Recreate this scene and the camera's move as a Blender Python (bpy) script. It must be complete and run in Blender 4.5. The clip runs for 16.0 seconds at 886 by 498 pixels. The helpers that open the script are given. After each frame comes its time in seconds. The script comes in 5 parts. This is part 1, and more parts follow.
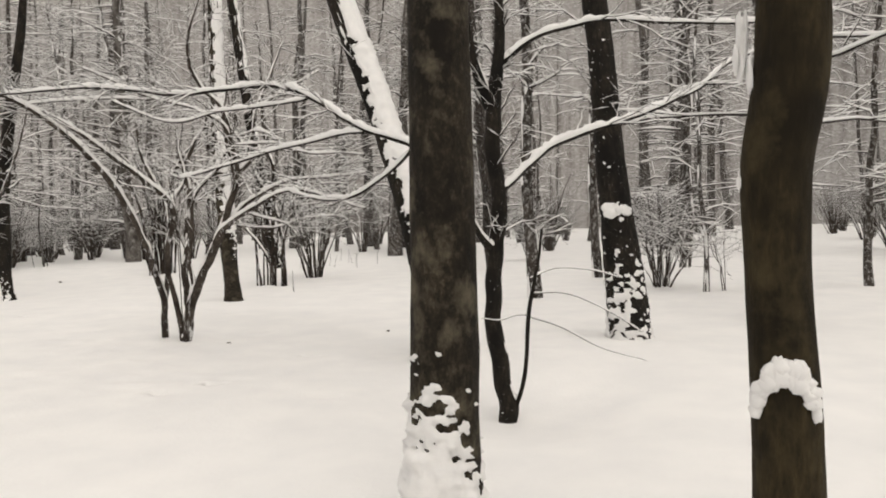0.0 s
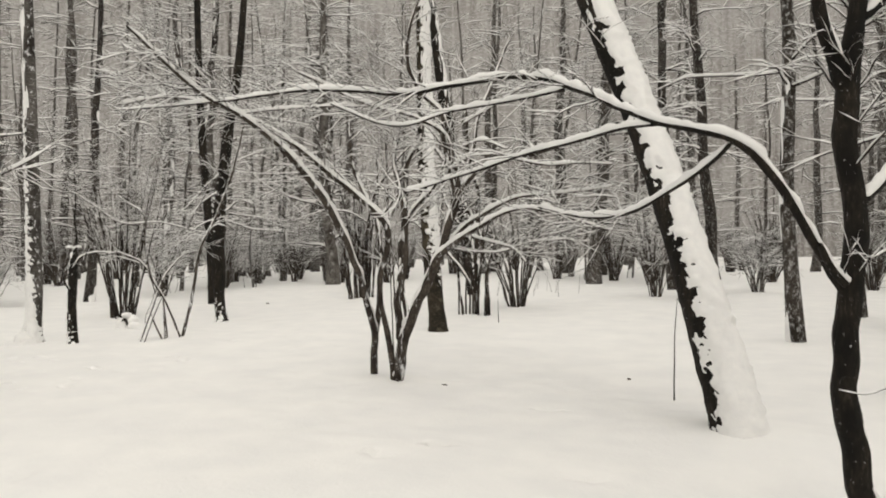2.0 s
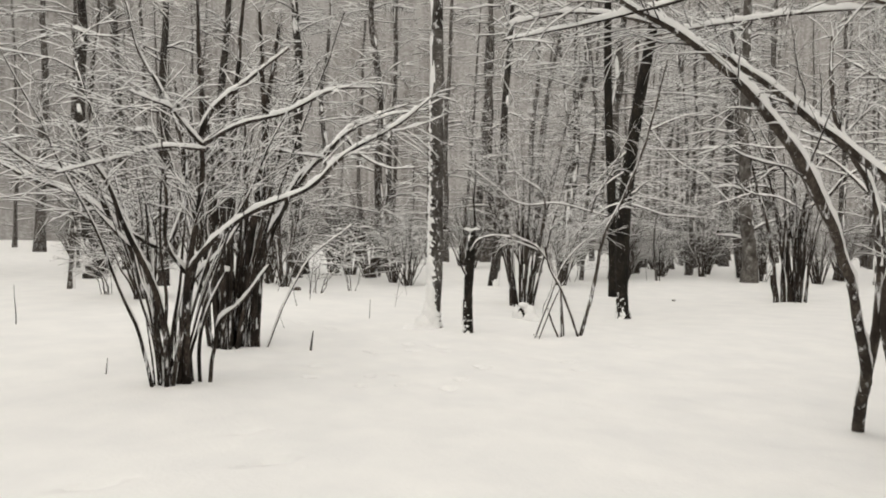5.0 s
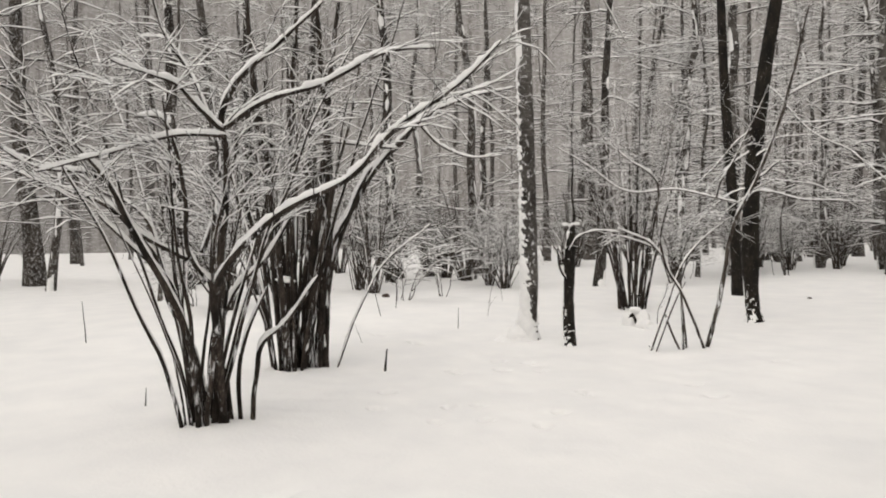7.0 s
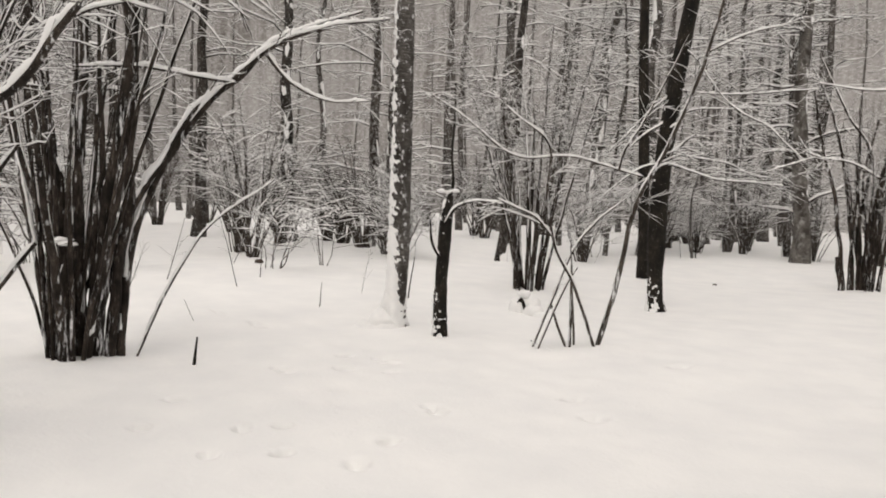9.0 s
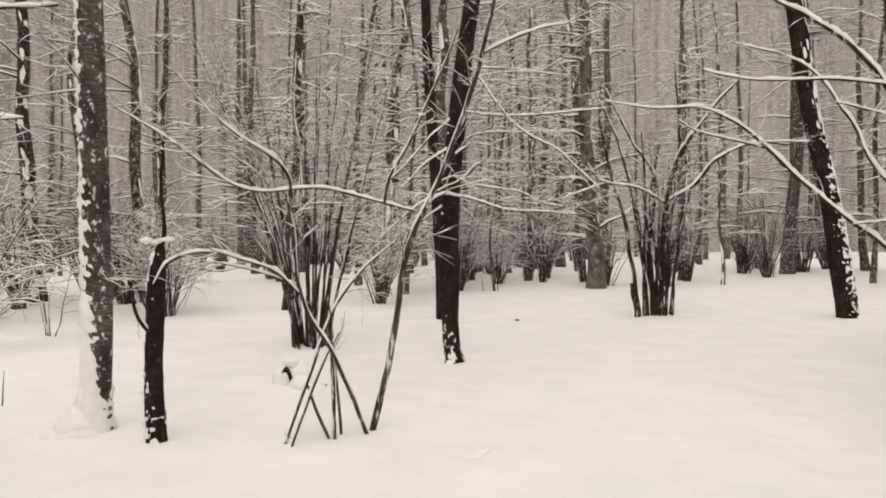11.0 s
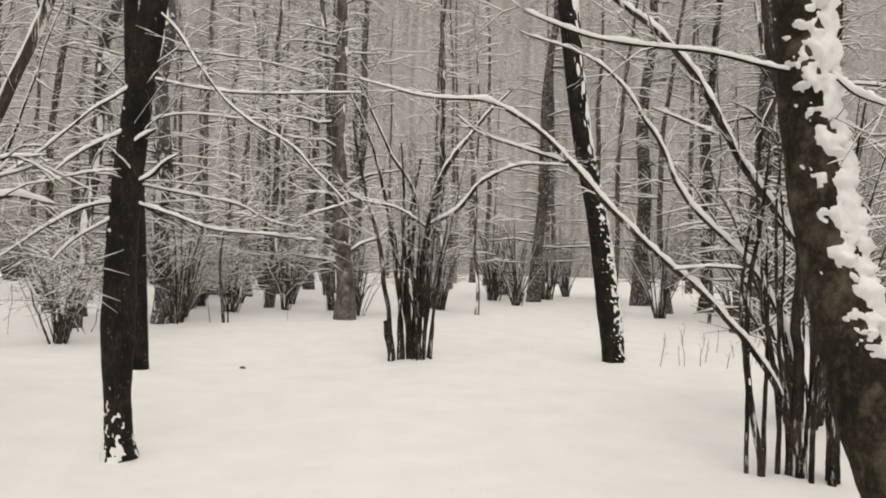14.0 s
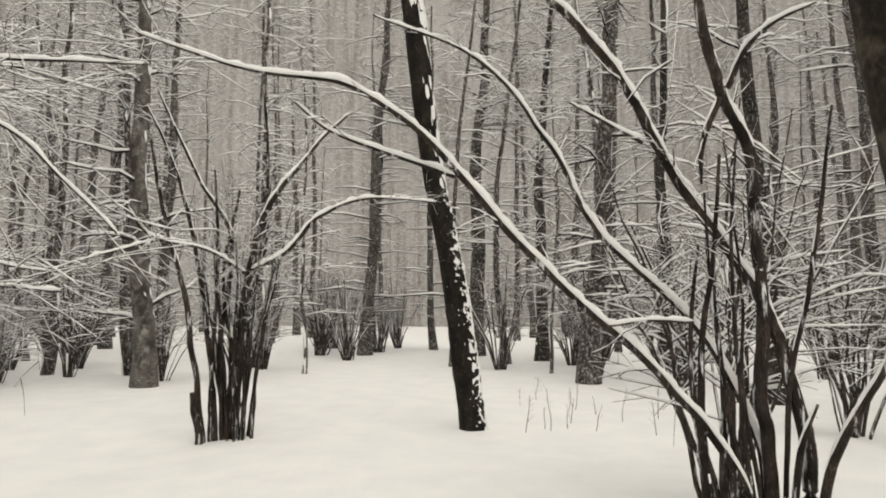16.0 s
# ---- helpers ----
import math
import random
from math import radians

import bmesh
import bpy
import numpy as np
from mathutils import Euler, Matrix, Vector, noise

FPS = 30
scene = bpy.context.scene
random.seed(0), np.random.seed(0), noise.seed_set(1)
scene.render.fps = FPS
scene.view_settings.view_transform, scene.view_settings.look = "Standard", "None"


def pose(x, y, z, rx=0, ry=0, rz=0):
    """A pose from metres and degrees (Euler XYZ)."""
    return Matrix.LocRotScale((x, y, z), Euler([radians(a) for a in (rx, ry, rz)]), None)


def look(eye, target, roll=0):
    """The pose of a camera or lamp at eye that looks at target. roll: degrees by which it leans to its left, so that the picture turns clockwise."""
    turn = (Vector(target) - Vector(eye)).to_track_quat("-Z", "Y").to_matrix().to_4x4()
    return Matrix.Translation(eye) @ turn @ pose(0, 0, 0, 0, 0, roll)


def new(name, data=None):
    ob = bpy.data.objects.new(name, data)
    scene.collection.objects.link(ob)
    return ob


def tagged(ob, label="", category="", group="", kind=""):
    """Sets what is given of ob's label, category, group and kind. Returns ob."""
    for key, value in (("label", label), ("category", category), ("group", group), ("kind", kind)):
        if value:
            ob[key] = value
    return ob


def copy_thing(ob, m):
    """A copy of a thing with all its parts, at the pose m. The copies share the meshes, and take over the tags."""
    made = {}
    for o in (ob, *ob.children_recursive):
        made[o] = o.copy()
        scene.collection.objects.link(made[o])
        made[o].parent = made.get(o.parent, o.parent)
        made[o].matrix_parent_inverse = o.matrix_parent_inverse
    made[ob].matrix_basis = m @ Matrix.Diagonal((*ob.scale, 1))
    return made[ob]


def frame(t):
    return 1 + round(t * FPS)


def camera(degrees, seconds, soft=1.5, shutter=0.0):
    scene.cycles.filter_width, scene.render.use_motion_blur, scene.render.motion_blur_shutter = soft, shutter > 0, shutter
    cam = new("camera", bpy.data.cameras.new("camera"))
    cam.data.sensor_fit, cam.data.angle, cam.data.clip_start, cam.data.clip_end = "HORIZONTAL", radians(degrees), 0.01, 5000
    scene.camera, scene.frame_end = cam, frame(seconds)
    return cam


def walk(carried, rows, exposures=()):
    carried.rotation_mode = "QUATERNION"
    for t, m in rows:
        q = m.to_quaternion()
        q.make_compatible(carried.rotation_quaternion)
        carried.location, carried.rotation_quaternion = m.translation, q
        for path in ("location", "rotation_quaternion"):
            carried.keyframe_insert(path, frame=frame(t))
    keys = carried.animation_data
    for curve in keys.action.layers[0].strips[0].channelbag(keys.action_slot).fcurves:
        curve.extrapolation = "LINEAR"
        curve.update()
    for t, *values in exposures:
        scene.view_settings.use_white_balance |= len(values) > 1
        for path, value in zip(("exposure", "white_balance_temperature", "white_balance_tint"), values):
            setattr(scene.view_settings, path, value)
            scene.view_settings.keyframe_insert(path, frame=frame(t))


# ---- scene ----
cam = camera(63.0, 16.0, soft=1.9)
PATH = [
    (0, (1.159, 2.591, 1.419), (0.911, 4.574, 1.335), -1.2),
    (0.5, (0.908, 2.933, 1.427), (0.557, 4.901, 1.359), -1.3),
    (1, (0.675, 3.184, 1.419), (0.23, 5.133, 1.382), -1.0),
    (1.5, (0.464, 3.498, 1.431), (-0.172, 5.394, 1.422), -0.4),
    (2, (0.251, 3.823, 1.416), (-0.476, 5.686, 1.411), -0.7),
    (2.5, (0.045, 4.137, 1.399), (-0.809, 5.945, 1.388), -0.9),
    (3, (-0.238, 4.418, 1.396), (-1.194, 6.174, 1.367), -0.4),
    (3.5, (-0.492, 4.678, 1.393), (-1.592, 6.348, 1.345), -0.5),
    (4, (-0.701, 4.969, 1.401), (-2.022, 6.47, 1.341), -0.3),
    (4.5, (-0.92, 5.197, 1.39), (-2.355, 6.589, 1.338), -0.1),
    (5, (-1.149, 5.418, 1.381), (-2.727, 6.646, 1.346), 1.1),
    (7.5, (-2.379, 6.625, 1.37), (-4.124, 7.601, 1.323), -0.8),
    (8, (-2.612, 6.972, 1.388), (-4.341, 7.974, 1.295), 0.4),
    (8.5, (-2.872, 7.331, 1.392), (-4.527, 8.447, 1.27), 0.7),
    (9, (-3.081, 7.691, 1.381), (-4.696, 8.864, 1.251), 2.3),
    (9.5, (-3.289, 8.063, 1.389), (-4.885, 9.263, 1.279), 2.9),
    (10, (-3.556, 8.463, 1.398), (-5.032, 9.81, 1.313), 1.5),
    (12.5, (-4.478, 10.291, 1.576), (-5.602, 11.946, 1.583), 0.5),
    (13, (-4.707, 10.713, 1.569), (-5.732, 12.43, 1.582), 1.1),
    (13.5, (-4.982, 11.26, 1.63), (-5.804, 13.083, 1.656), 1.3),
    (14, (-5.193, 11.679, 1.64), (-5.878, 13.558, 1.668), 1.3),
    (14.5, (-5.424, 12.105, 1.644), (-5.934, 14.038, 1.689), 0.8),
    (15, (-5.602, 12.519, 1.647), (-6.0, 14.477, 1.727), 0.6),
    (15.5, (-5.78, 12.988, 1.656), (-6.176, 14.943, 1.802), 1.0),
    (16, (-5.915, 13.49, 1.678), (-6.127, 15.471, 1.848), 0.2),
]
walk(cam, [(t, look(eye, target, roll)) for t, eye, target, roll in PATH],
     exposures=[(0.0, 0.52, 7200, 11), (3.0, 0.5, 7180, 7), (4.5, 0.48, 7180, 7), (5.2, 0.5, 7050, 9), (8.0, 0.52, 6960, 11),
                (9.2, 0.5, 7080, 12), (12.5, 0.54, 7180, 7), (14.0, 0.54, 7200, 10), (16.0, 0.58, 7230, 7)])

# ---- light: an even overcast winter sky with a weak, wide sun behind the cloud ----
SUN_UP, SUN_ROUND = 42.0, 150.0
world = bpy.data.worlds.new("overcast_sky")
scene.world = world
world.use_nodes = True
wn, wl = world.node_tree.nodes, world.node_tree.links
wn.clear()
sky = wn.new("ShaderNodeTexSky")
sky.sky_type, sky.sun_disc = "NISHITA", False
sky.sun_elevation, sky.sun_rotation = radians(SUN_UP), radians(SUN_ROUND)
sky.air_density, sky.dust_density, sky.ozone_density = 1.0, 6.0, 1.0
veil = wn.new("ShaderNodeHueSaturation")
veil.inputs["Saturation"].default_value = 0.12
veil.inputs["Value"].default_value = 1.0
back = wn.new("ShaderNodeBackground")
back.inputs["Strength"].default_value = 0.15
wout = wn.new("ShaderNodeOutputWorld")
wl.new(sky.outputs["Color"], veil.inputs["Color"])
cloud = wn.new("ShaderNodeMix")
cloud.data_type = "RGBA"
cloud.inputs[0].default_value = 0.8
cloud.inputs[7].default_value = (5.2, 5.2, 5.25, 1.0)
wl.new(veil.outputs["Color"], cloud.inputs[6])
wl.new(cloud.outputs[2], back.inputs["Color"])
wl.new(back.outputs["Background"], wout.inputs["Surface"])
sun = new("sun", bpy.data.lights.new("sun", "SUN"))
sun.data.energy, sun.data.angle, sun.data.color = 0.35, radians(60), (1.0, 0.97, 0.93)
sun.matrix_world = look((0, 0, 0), (-math.sin(radians(SUN_ROUND)) * math.cos(radians(SUN_UP)),
                                    -math.cos(radians(SUN_ROUND)) * math.cos(radians(SUN_UP)),
                                    -math.sin(radians(SUN_UP))))
sun.location = (0, 0, 30)


# ---- materials ----
def material(name, rough=0.8):
    m = bpy.data.materials.new(name)
    m.use_nodes = True
    b = m.node_tree.nodes["Principled BSDF"]
    b.inputs["Roughness"].default_value = rough
    return m, m.node_tree.nodes, m.node_tree.links, b


def coords(n, l, scale, src="Object"):
    c, m = n.new("ShaderNodeTexCoord"), n.new("ShaderNodeMapping")
    m.inputs["Scale"].default_value = scale
    l.new(c.outputs[src], m.inputs["Vector"])
    return m.outputs["Vector"]


def noise_tex(n, l, vec, scale, detail=4.0, rough=0.6):
    t = n.new("ShaderNodeTexNoise")
    t.inputs["Scale"].default_value, t.inputs["Detail"].default_value, t.inputs["Roughness"].default_value = scale, detail, rough
    l.new(vec, t.inputs["Vector"])
    return t.outputs["Fac"]


def ramp(n, l, fac, *stops):
    r = n.new("ShaderNodeValToRGB")
    e = r.color_ramp.elements
    while len(e) < len(stops):
        e.new(0.5)
    for el, (p, c) in zip(e, stops):
        el.position, el.color = p, (*c, 1.0) if len(c) == 3 else c
    l.new(fac, r.inputs["Fac"])
    return r.outputs["Color"]


def mixed(n, l, fac, a, b, how="MIX"):
    m = n.new("ShaderNodeMix")
    m.data_type, m.blend_type = "RGBA", how
    if isinstance(fac, float):
        m.inputs[0].default_value = fac
    else:
        l.new(fac, m.inputs[0])
    for slot, v in ((6, a), (7, b)):
        if isinstance(v, tuple):
            m.inputs[slot].default_value = (*v, 1.0)
        else:
            l.new(v, m.inputs[slot])
    return m.outputs[2]


def bump(n, l, b, height, strength, distance):
    u = n.new("ShaderNodeBump")
    u.inputs["Strength"].default_value, u.inputs["Distance"].default_value = strength, distance
    l.new(height, u.inputs["Height"])
    l.new(u.outputs["Normal"], b.inputs["Normal"])


def bark(name, dark, mid, light, grain=(1, 1, 0.25), patch=0.0, patch_colour=(0.16, 0.17, 0.12), scale=14.0, relief=0.012, dust=0.0, dust_scale=0.9, dust_grain=(1, 1, 0.7)):
    """Furrowed bark: fine grain along the stem, blotches, optional lichen or clinging rime."""
    m, n, l, b = material(name, 0.85)
    v = coords(n, l, grain)
    fine = noise_tex(n, l, v, scale * 4, 5, 0.7)
    broad = noise_tex(n, l, coords(n, l, (1, 1, 0.6)), scale * 0.35, 3, 0.6)
    base = ramp(n, l, fine, (0.3, dark), (0.55, mid), (0.8, light))
    col = mixed(n, l, ramp(n, l, broad, (0.38, (0, 0, 0)), (0.62, (1, 1, 1))), base, dark, "MIX")
    if patch:
        spots = noise_tex(n, l, coords(n, l, (1, 1, 0.8)), scale * 0.6, 5, 0.65)
        col = mixed(n, l, ramp(n, l, spots, (0.56 - patch, (0, 0, 0)), (0.8 - patch, (1, 1, 1))), col, patch_colour)
    if dust:
        rime = noise_tex(n, l, coords(n, l, dust_grain), scale * dust_scale, 6, 0.75)
        col = mixed(n, l, ramp(n, l, rime, (0.66 - dust, (0, 0, 0)), ((0.72 if dust < 0.1 else 0.84) - dust, (1, 1, 1))), col, (0.72, 0.72, 0.73) if dust < 0.1 else (0.58, 0.58, 0.58))
    l.new(col, b.inputs["Base Color"])
    b.inputs["Specular IOR Level"].default_value = 0.2
    bump(n, l, b, fine, 0.7, relief)
    return m


def snow_material(name, coarse, fine, relief):
    m, n, l, b = material(name, 0.7)
    v = coords(n, l, (1, 1, 1))
    soft = noise_tex(n, l, v, coarse, 4, 0.55)
    crumb = noise_tex(n, l, v, fine, 3, 0.6)
    l.new(ramp(n, l, soft, (0.3, (0.80, 0.80, 0.80)), (0.7, (0.87, 0.865, 0.855))), b.inputs["Base Color"])
    b.inputs["Specular IOR Level"].default_value = 0.25
    bump(n, l, b, mixed(n, l, 0.35, soft, crumb), 0.6, relief)
    return m


SNOW = snow_material("snow_ground", 1.6, 30.0, 0.02)
SNOW_TREE = snow_material("snow_on_wood", 14.0, 70.0, 0.008)
BARK_DARK = bark("bark_wet_dark", (0.007, 0.006, 0.005), (0.024, 0.019, 0.014), (0.095, 0.080, 0.064), dust=0.02, dust_scale=3.0)
BARK_STEM = bark("bark_hazel", (0.026, 0.020, 0.016), (0.08, 0.066, 0.055), (0.21, 0.187, 0.16), scale=22.0, relief=0.005, dust=0.09, dust_scale=0.8, dust_grain=(1, 1, 0.14))
BARK_MOTTLED = bark("bark_mottled", (0.012, 0.009, 0.007), (0.055, 0.043, 0.035), (0.19, 0.16, 0.132), scale=16.0, relief=0.008, dust=0.09, dust_scale=0.9, dust_grain=(1, 1, 0.12))
BARK_ALDER = bark("bark_alder", (0.009, 0.007, 0.005), (0.034, 0.027, 0.018), (0.13, 0.108, 0.074), grain=(1, 1, 0.6), patch=0.06, patch_colour=(0.125, 0.108, 0.076), scale=11.0, relief=0.012)
BARK_OLIVE = bark("bark_mossy", (0.010, 0.007, 0.003), (0.034, 0.025, 0.011), (0.08, 0.06, 0.029), scale=10.0, relief=0.010, patch=0.05, patch_colour=(0.058, 0.045, 0.022))
BARK_BIRCH = bark("bark_birch", (0.025, 0.021, 0.018), (0.13, 0.12, 0.11), (0.40, 0.39, 0.37), grain=(0.3, 0.3, 1.8), scale=9.0, relief=0.005, dust=0.098, dust_scale=1.8)
BARK_FAR = bark("bark_forest", (0.024, 0.019, 0.015), (0.072, 0.061, 0.052), (0.17, 0.152, 0.135), scale=8.0, dust=0.15, dust_scale=2.2)
BARK_WOOD = bark("bark_wood", (0.014, 0.011, 0.009), (0.048, 0.04, 0.033), (0.13, 0.113, 0.098), scale=9.0, dust=0.11, dust_scale=2.6)
BARK_PALE = bark("bark_pale", (0.045, 0.038, 0.033), (0.17, 0.158, 0.145), (0.42, 0.41, 0.39), grain=(0.4, 0.4, 1.5), scale=10.0, relief=0.012, patch=0.03, patch_colour=(0.34, 0.335, 0.325))
TWIG = bark("bark_twig", (0.016, 0.012, 0.010), (0.038, 0.030, 0.025), (0.08, 0.07, 0.06), scale=30.0, relief=0.002)

# ---- mesh tools ----
rng = np.random.default_rng(7)


def lattice(p, seed=0):
    """Smooth random values in -1..1 for points of any array shape (..., 3)."""
    p = np.asarray(p, float)
    i = np.floor(p).astype(np.int64)
    u = p - i
    u = u * u * (3 - 2 * u)
    out = 0.0
    for dx in (0, 1):
        for dy in (0, 1):
            for dz in (0, 1):
                h = (i[..., 0] + dx) * 374761393 + (i[..., 1] + dy) * 668265263 + (i[..., 2] + dz) * 1442695041 + seed * 974634777
                h = (h ^ (h >> 13)) * 1274126177
                h = ((h ^ (h >> 16)) & 0xFFFF) / 32767.5 - 1.0
                w = (u[..., 0] if dx else 1 - u[..., 0]) * (u[..., 1] if dy else 1 - u[..., 1]) * (u[..., 2] if dz else 1 - u[..., 2])
                out = out + w * h
    return out


class Sheet:
    """Collects vertices and quads; build() makes one mesh of them."""

    def __init__(self):
        self.v, self.f, self.n = [], [], 0

    def add(self, verts, faces):
        self.v.append(np.asarray(verts, float).reshape(-1, 3))
        self.f.append(np.asarray(faces, np.int64) + self.n)
        self.n += len(self.v[-1])
        return self

    def rings(self, grid, cap=False):
        """grid (N, K, S, 3): N tubes of K rings with S corners."""
        N, K, S, _ = grid.shape
        idx = np.arange(N * K * S).reshape(N, K, S)
        nxt = np.roll(idx, -1, axis=2)
        quads = np.stack([idx[:, :-1], nxt[:, :-1], nxt[:, 1:], idx[:, 1:]], -1).reshape(-1, 4)
        return self.add(grid, quads)

    def mesh(self, name, mat):
        me = bpy.data.meshes.new(name)
        if self.n:
            v, f = np.concatenate(self.v), np.concatenate(self.f)
            me.vertices.add(len(v))
            me.vertices.foreach_set("co", v.ravel())
            me.loops.add(f.size)
            me.loops.foreach_set("vertex_index", f.ravel())
            me.polygons.add(len(f))
            me.polygons.foreach_set("loop_start", np.arange(0, f.size, f.shape[1]))
            me.update(calc_edges=True)
            me.polygons.foreach_set("use_smooth", np.ones(len(f), bool))
        me.materials.append(mat)
        return me


def part(name, sheet, mat, parent, label="", kind=""):
    ob = new(name, sheet.mesh(name, mat))
    ob.parent = parent
    return tagged(ob, label, kind=kind)


def unit(a):
    return a / np.maximum(np.linalg.norm(a, axis=-1, keepdims=True), 1e-9)


def frames_along(P):
    """Tangent, sideways and upward directions along N paths of K points."""
    t = unit(np.gradient(P, axis=1))
    steep = np.abs(t[..., 2]).mean(axis=1) > 0.85
    ref = np.where(steep[:, None, None], np.array([1.0, 0.0, 0.0]), np.array([0.0, 0.0, 1.0]))
    side = unit(np.cross(t, np.broadcast_to(ref, t.shape)))
    return t, side, np.cross(side, t)


def tubes(sheet, P, R, sides):
    t, side, up = frames_along(P)
    a = np.linspace(0, 2 * np.pi, sides, endpoint=False)
    ring = np.cos(a)[:, None] * side[:, :, None] + np.sin(a)[:, None] * up[:, :, None]
    sheet.rings(P[:, :, None] + R[:, :, None, None] * ring)


def snow_tubes(sheet, P, R, sides, depth, seed, lump=5.0, cover=0.75):
    """Ridges of snow that lie on the upper flank of N paths: thick where they run level, with gaps, none where they are upright."""
    t = unit(np.gradient(P, axis=1))
    level = np.sqrt(np.clip(1 - t[..., 2] ** 2, 0, 1))
    fine = P.shape[1] > 8
    n = 0.6 * lattice(P * lump, seed) + 0.4 * lattice(P * lump * 2.7, seed + 1)
    start = 0.14
    amount = np.clip((level - start) / 0.5, 0, 1) * np.clip((n + cover) * 1.6, 0, 1.15)
    amount = amount * (0.72 + 0.5 * np.abs(lattice(P * lump * 1.9, seed + 2)) + 0.22 * lattice(P * lump * 4.1, seed + 3))
    if fine:
        amount = amount * (1 + 0.4 * lattice(P * lump * 3.3, seed + 4) + 0.35 * lattice(P * lump * 6.5, seed + 5)) - 0.05
    amount = np.maximum(amount, 0)
    bare = amount < 0.06
    high = np.minimum(depth, 0.4 * depth + 0.8 * R) * amount * (0.25 + 0.75 * level)
    grown = np.clip(amount / 0.5, 0, 1)
    half = np.where(bare, 0.3 * R, 0.5 * (high + (0.4 + 0.8 * grown * level) * R))
    wide = np.where(bare, 0.3 * R, (0.45 + 0.62 * grown) * R * (0.5 + 0.5 * level) + (0.2 if fine else 0.32) * high)
    lift = np.where(bare, 0.2 * R, R + high - half)
    side = unit(np.cross(t, [0.0, 0.0, 1.0]) + 1e-6)
    up = np.cross(side, t)
    a = np.linspace(0, 2 * np.pi, sides, endpoint=False) + (np.pi / 2 if sides == 3 else np.pi / sides)
    taper = np.ones(P.shape[1])
    taper[0], taper[-1] = 0.25, 0.15
    grid = (P + lift[..., None] * up)[:, :, None] + (wide * taper)[:, :, None, None] * np.cos(a)[:, None] * side[:, :, None]
    grid = grid + (half * taper)[:, :, None, None] * np.sin(a)[:, None] * up[:, :, None]
    sheet.rings(grid)


def offshoots(rng, P, R, count, length, spread=0.9, lift=0.15, flat=0.6, droop=0.12, first=0.25, thick=0.45, knots=5, least=0.0025, curl=1.0):
    """count side shoots for each of N paths; returns their paths and radii."""
    N, K, _ = P.shape
    pick = np.repeat(np.arange(N), count)
    s = first + (1 - first) * rng.random(len(pick)) ** 0.8
    at = s * (K - 1)
    i = np.minimum(at.astype(int), K - 2)
    w = (at - i)[:, None]
    base = P[pick, i] * (1 - w) + P[pick, i + 1] * w
    rad = R[pick, i] * (1 - w[:, 0]) + R[pick, i + 1] * w[:, 0]
    t = unit(P[pick, i + 1] - P[pick, i])
    side = rng.normal(size=t.shape)
    side[:, 2] *= flat
    side = unit(side - t * (side * t).sum(-1, keepdims=True))
    way = unit(t * (1.15 - spread) + side * spread + np.array([0, 0, 1.0]) * lift)
    L = length * (0.45 + 0.75 * rng.random(len(pick))) * (1.1 - 0.55 * s)
    u = np.linspace(0, 1, knots)
    bend = rng.normal(size=(len(pick), knots, 3)).cumsum(axis=1) * 0.055 * curl
    bend -= bend[:, :1]
    bend = bend + 0.2 * curl * rng.normal(size=(len(pick), 1, 3)) * np.array([1, 1, 0.6]) * (u**2)[None, :, None]
    path = base[:, None] + L[:, None, None] * (way[:, None] * u[None, :, None] + bend)
    path[..., 2] -= droop * L[:, None] * u[None] ** 2
    radius = np.maximum(rad * thick, least)[:, None] * (1 - 0.75 * u[None])
    return path, np.maximum(radius, least * 0.6)


def smooth_path(points, step):
    """A rounded path through control points (x, y, z, radius), eased by the length of each span."""
    c = np.asarray(points, float)
    span = np.maximum(np.linalg.norm(np.diff(c[:, :3], axis=0), axis=1), 1e-4)
    slope = np.diff(c, axis=0) / span[:, None]
    m = np.empty_like(c)
    m[0], m[-1] = slope[0], slope[-1]
    m[1:-1] = (slope[:-1] * span[1:, None] + slope[1:] * span[:-1, None]) / (span[1:] + span[:-1])[:, None]
    out = []
    for k, L in enumerate(span):
        u = np.linspace(0, 1, max(2, int(L / step)), endpoint=False)[:, None]
        out.append((2 * u**3 - 3 * u**2 + 1) * c[k] + (u**3 - 2 * u**2 + u) * L * m[k] + (3 * u**2 - 2 * u**3) * c[k + 1] + (u**3 - u**2) * L * m[k + 1])
    out = np.vstack(out + [c[-1:]])
    out[:, 3] = np.maximum(out[:, 3], 0.002)
    return out


# ---- the ground: one sheet of snow to the horizon ----
SWELLS = [(-9.85, 16.6, 2.2, -0.15), (-12.3, 21.7, 2.6, -0.12), (-10.1, 23.0, 2.2, -0.06), (-14.7, 12.1, 2.6, 0.15), (-2.7, 11.5, 0.7, -0.06), (-7.4, 7.4, 0.9, 0.05),
          (0.93, 8.2, 0.8, -0.22), (0.4, 9.6, 0.6, 0.06)]


def ground(x, y):
    """Height of the snow: slow swells, fine drift, and a little more unevenness far off."""
    x, y = np.asarray(x, float), np.asarray(y, float)
    q = np.stack([x, y, 0 * x], -1)
    z = 0.03 * lattice(q / 4.1, 3) + 0.014 * lattice(q / 1.5, 4) + 0.006 * lattice(q / 0.55, 5)
    for cx, cy, wide, high in SWELLS:
        z = z + high * np.exp(-((x - cx) ** 2 + (y - cy) ** 2) / wide**2)
    far = np.hypot(x + 4, y - 12)
    return z + 0.5 * lattice(q / 37.0, 6) * np.clip((far - 30) / 40, 0, 1)


FEET = []


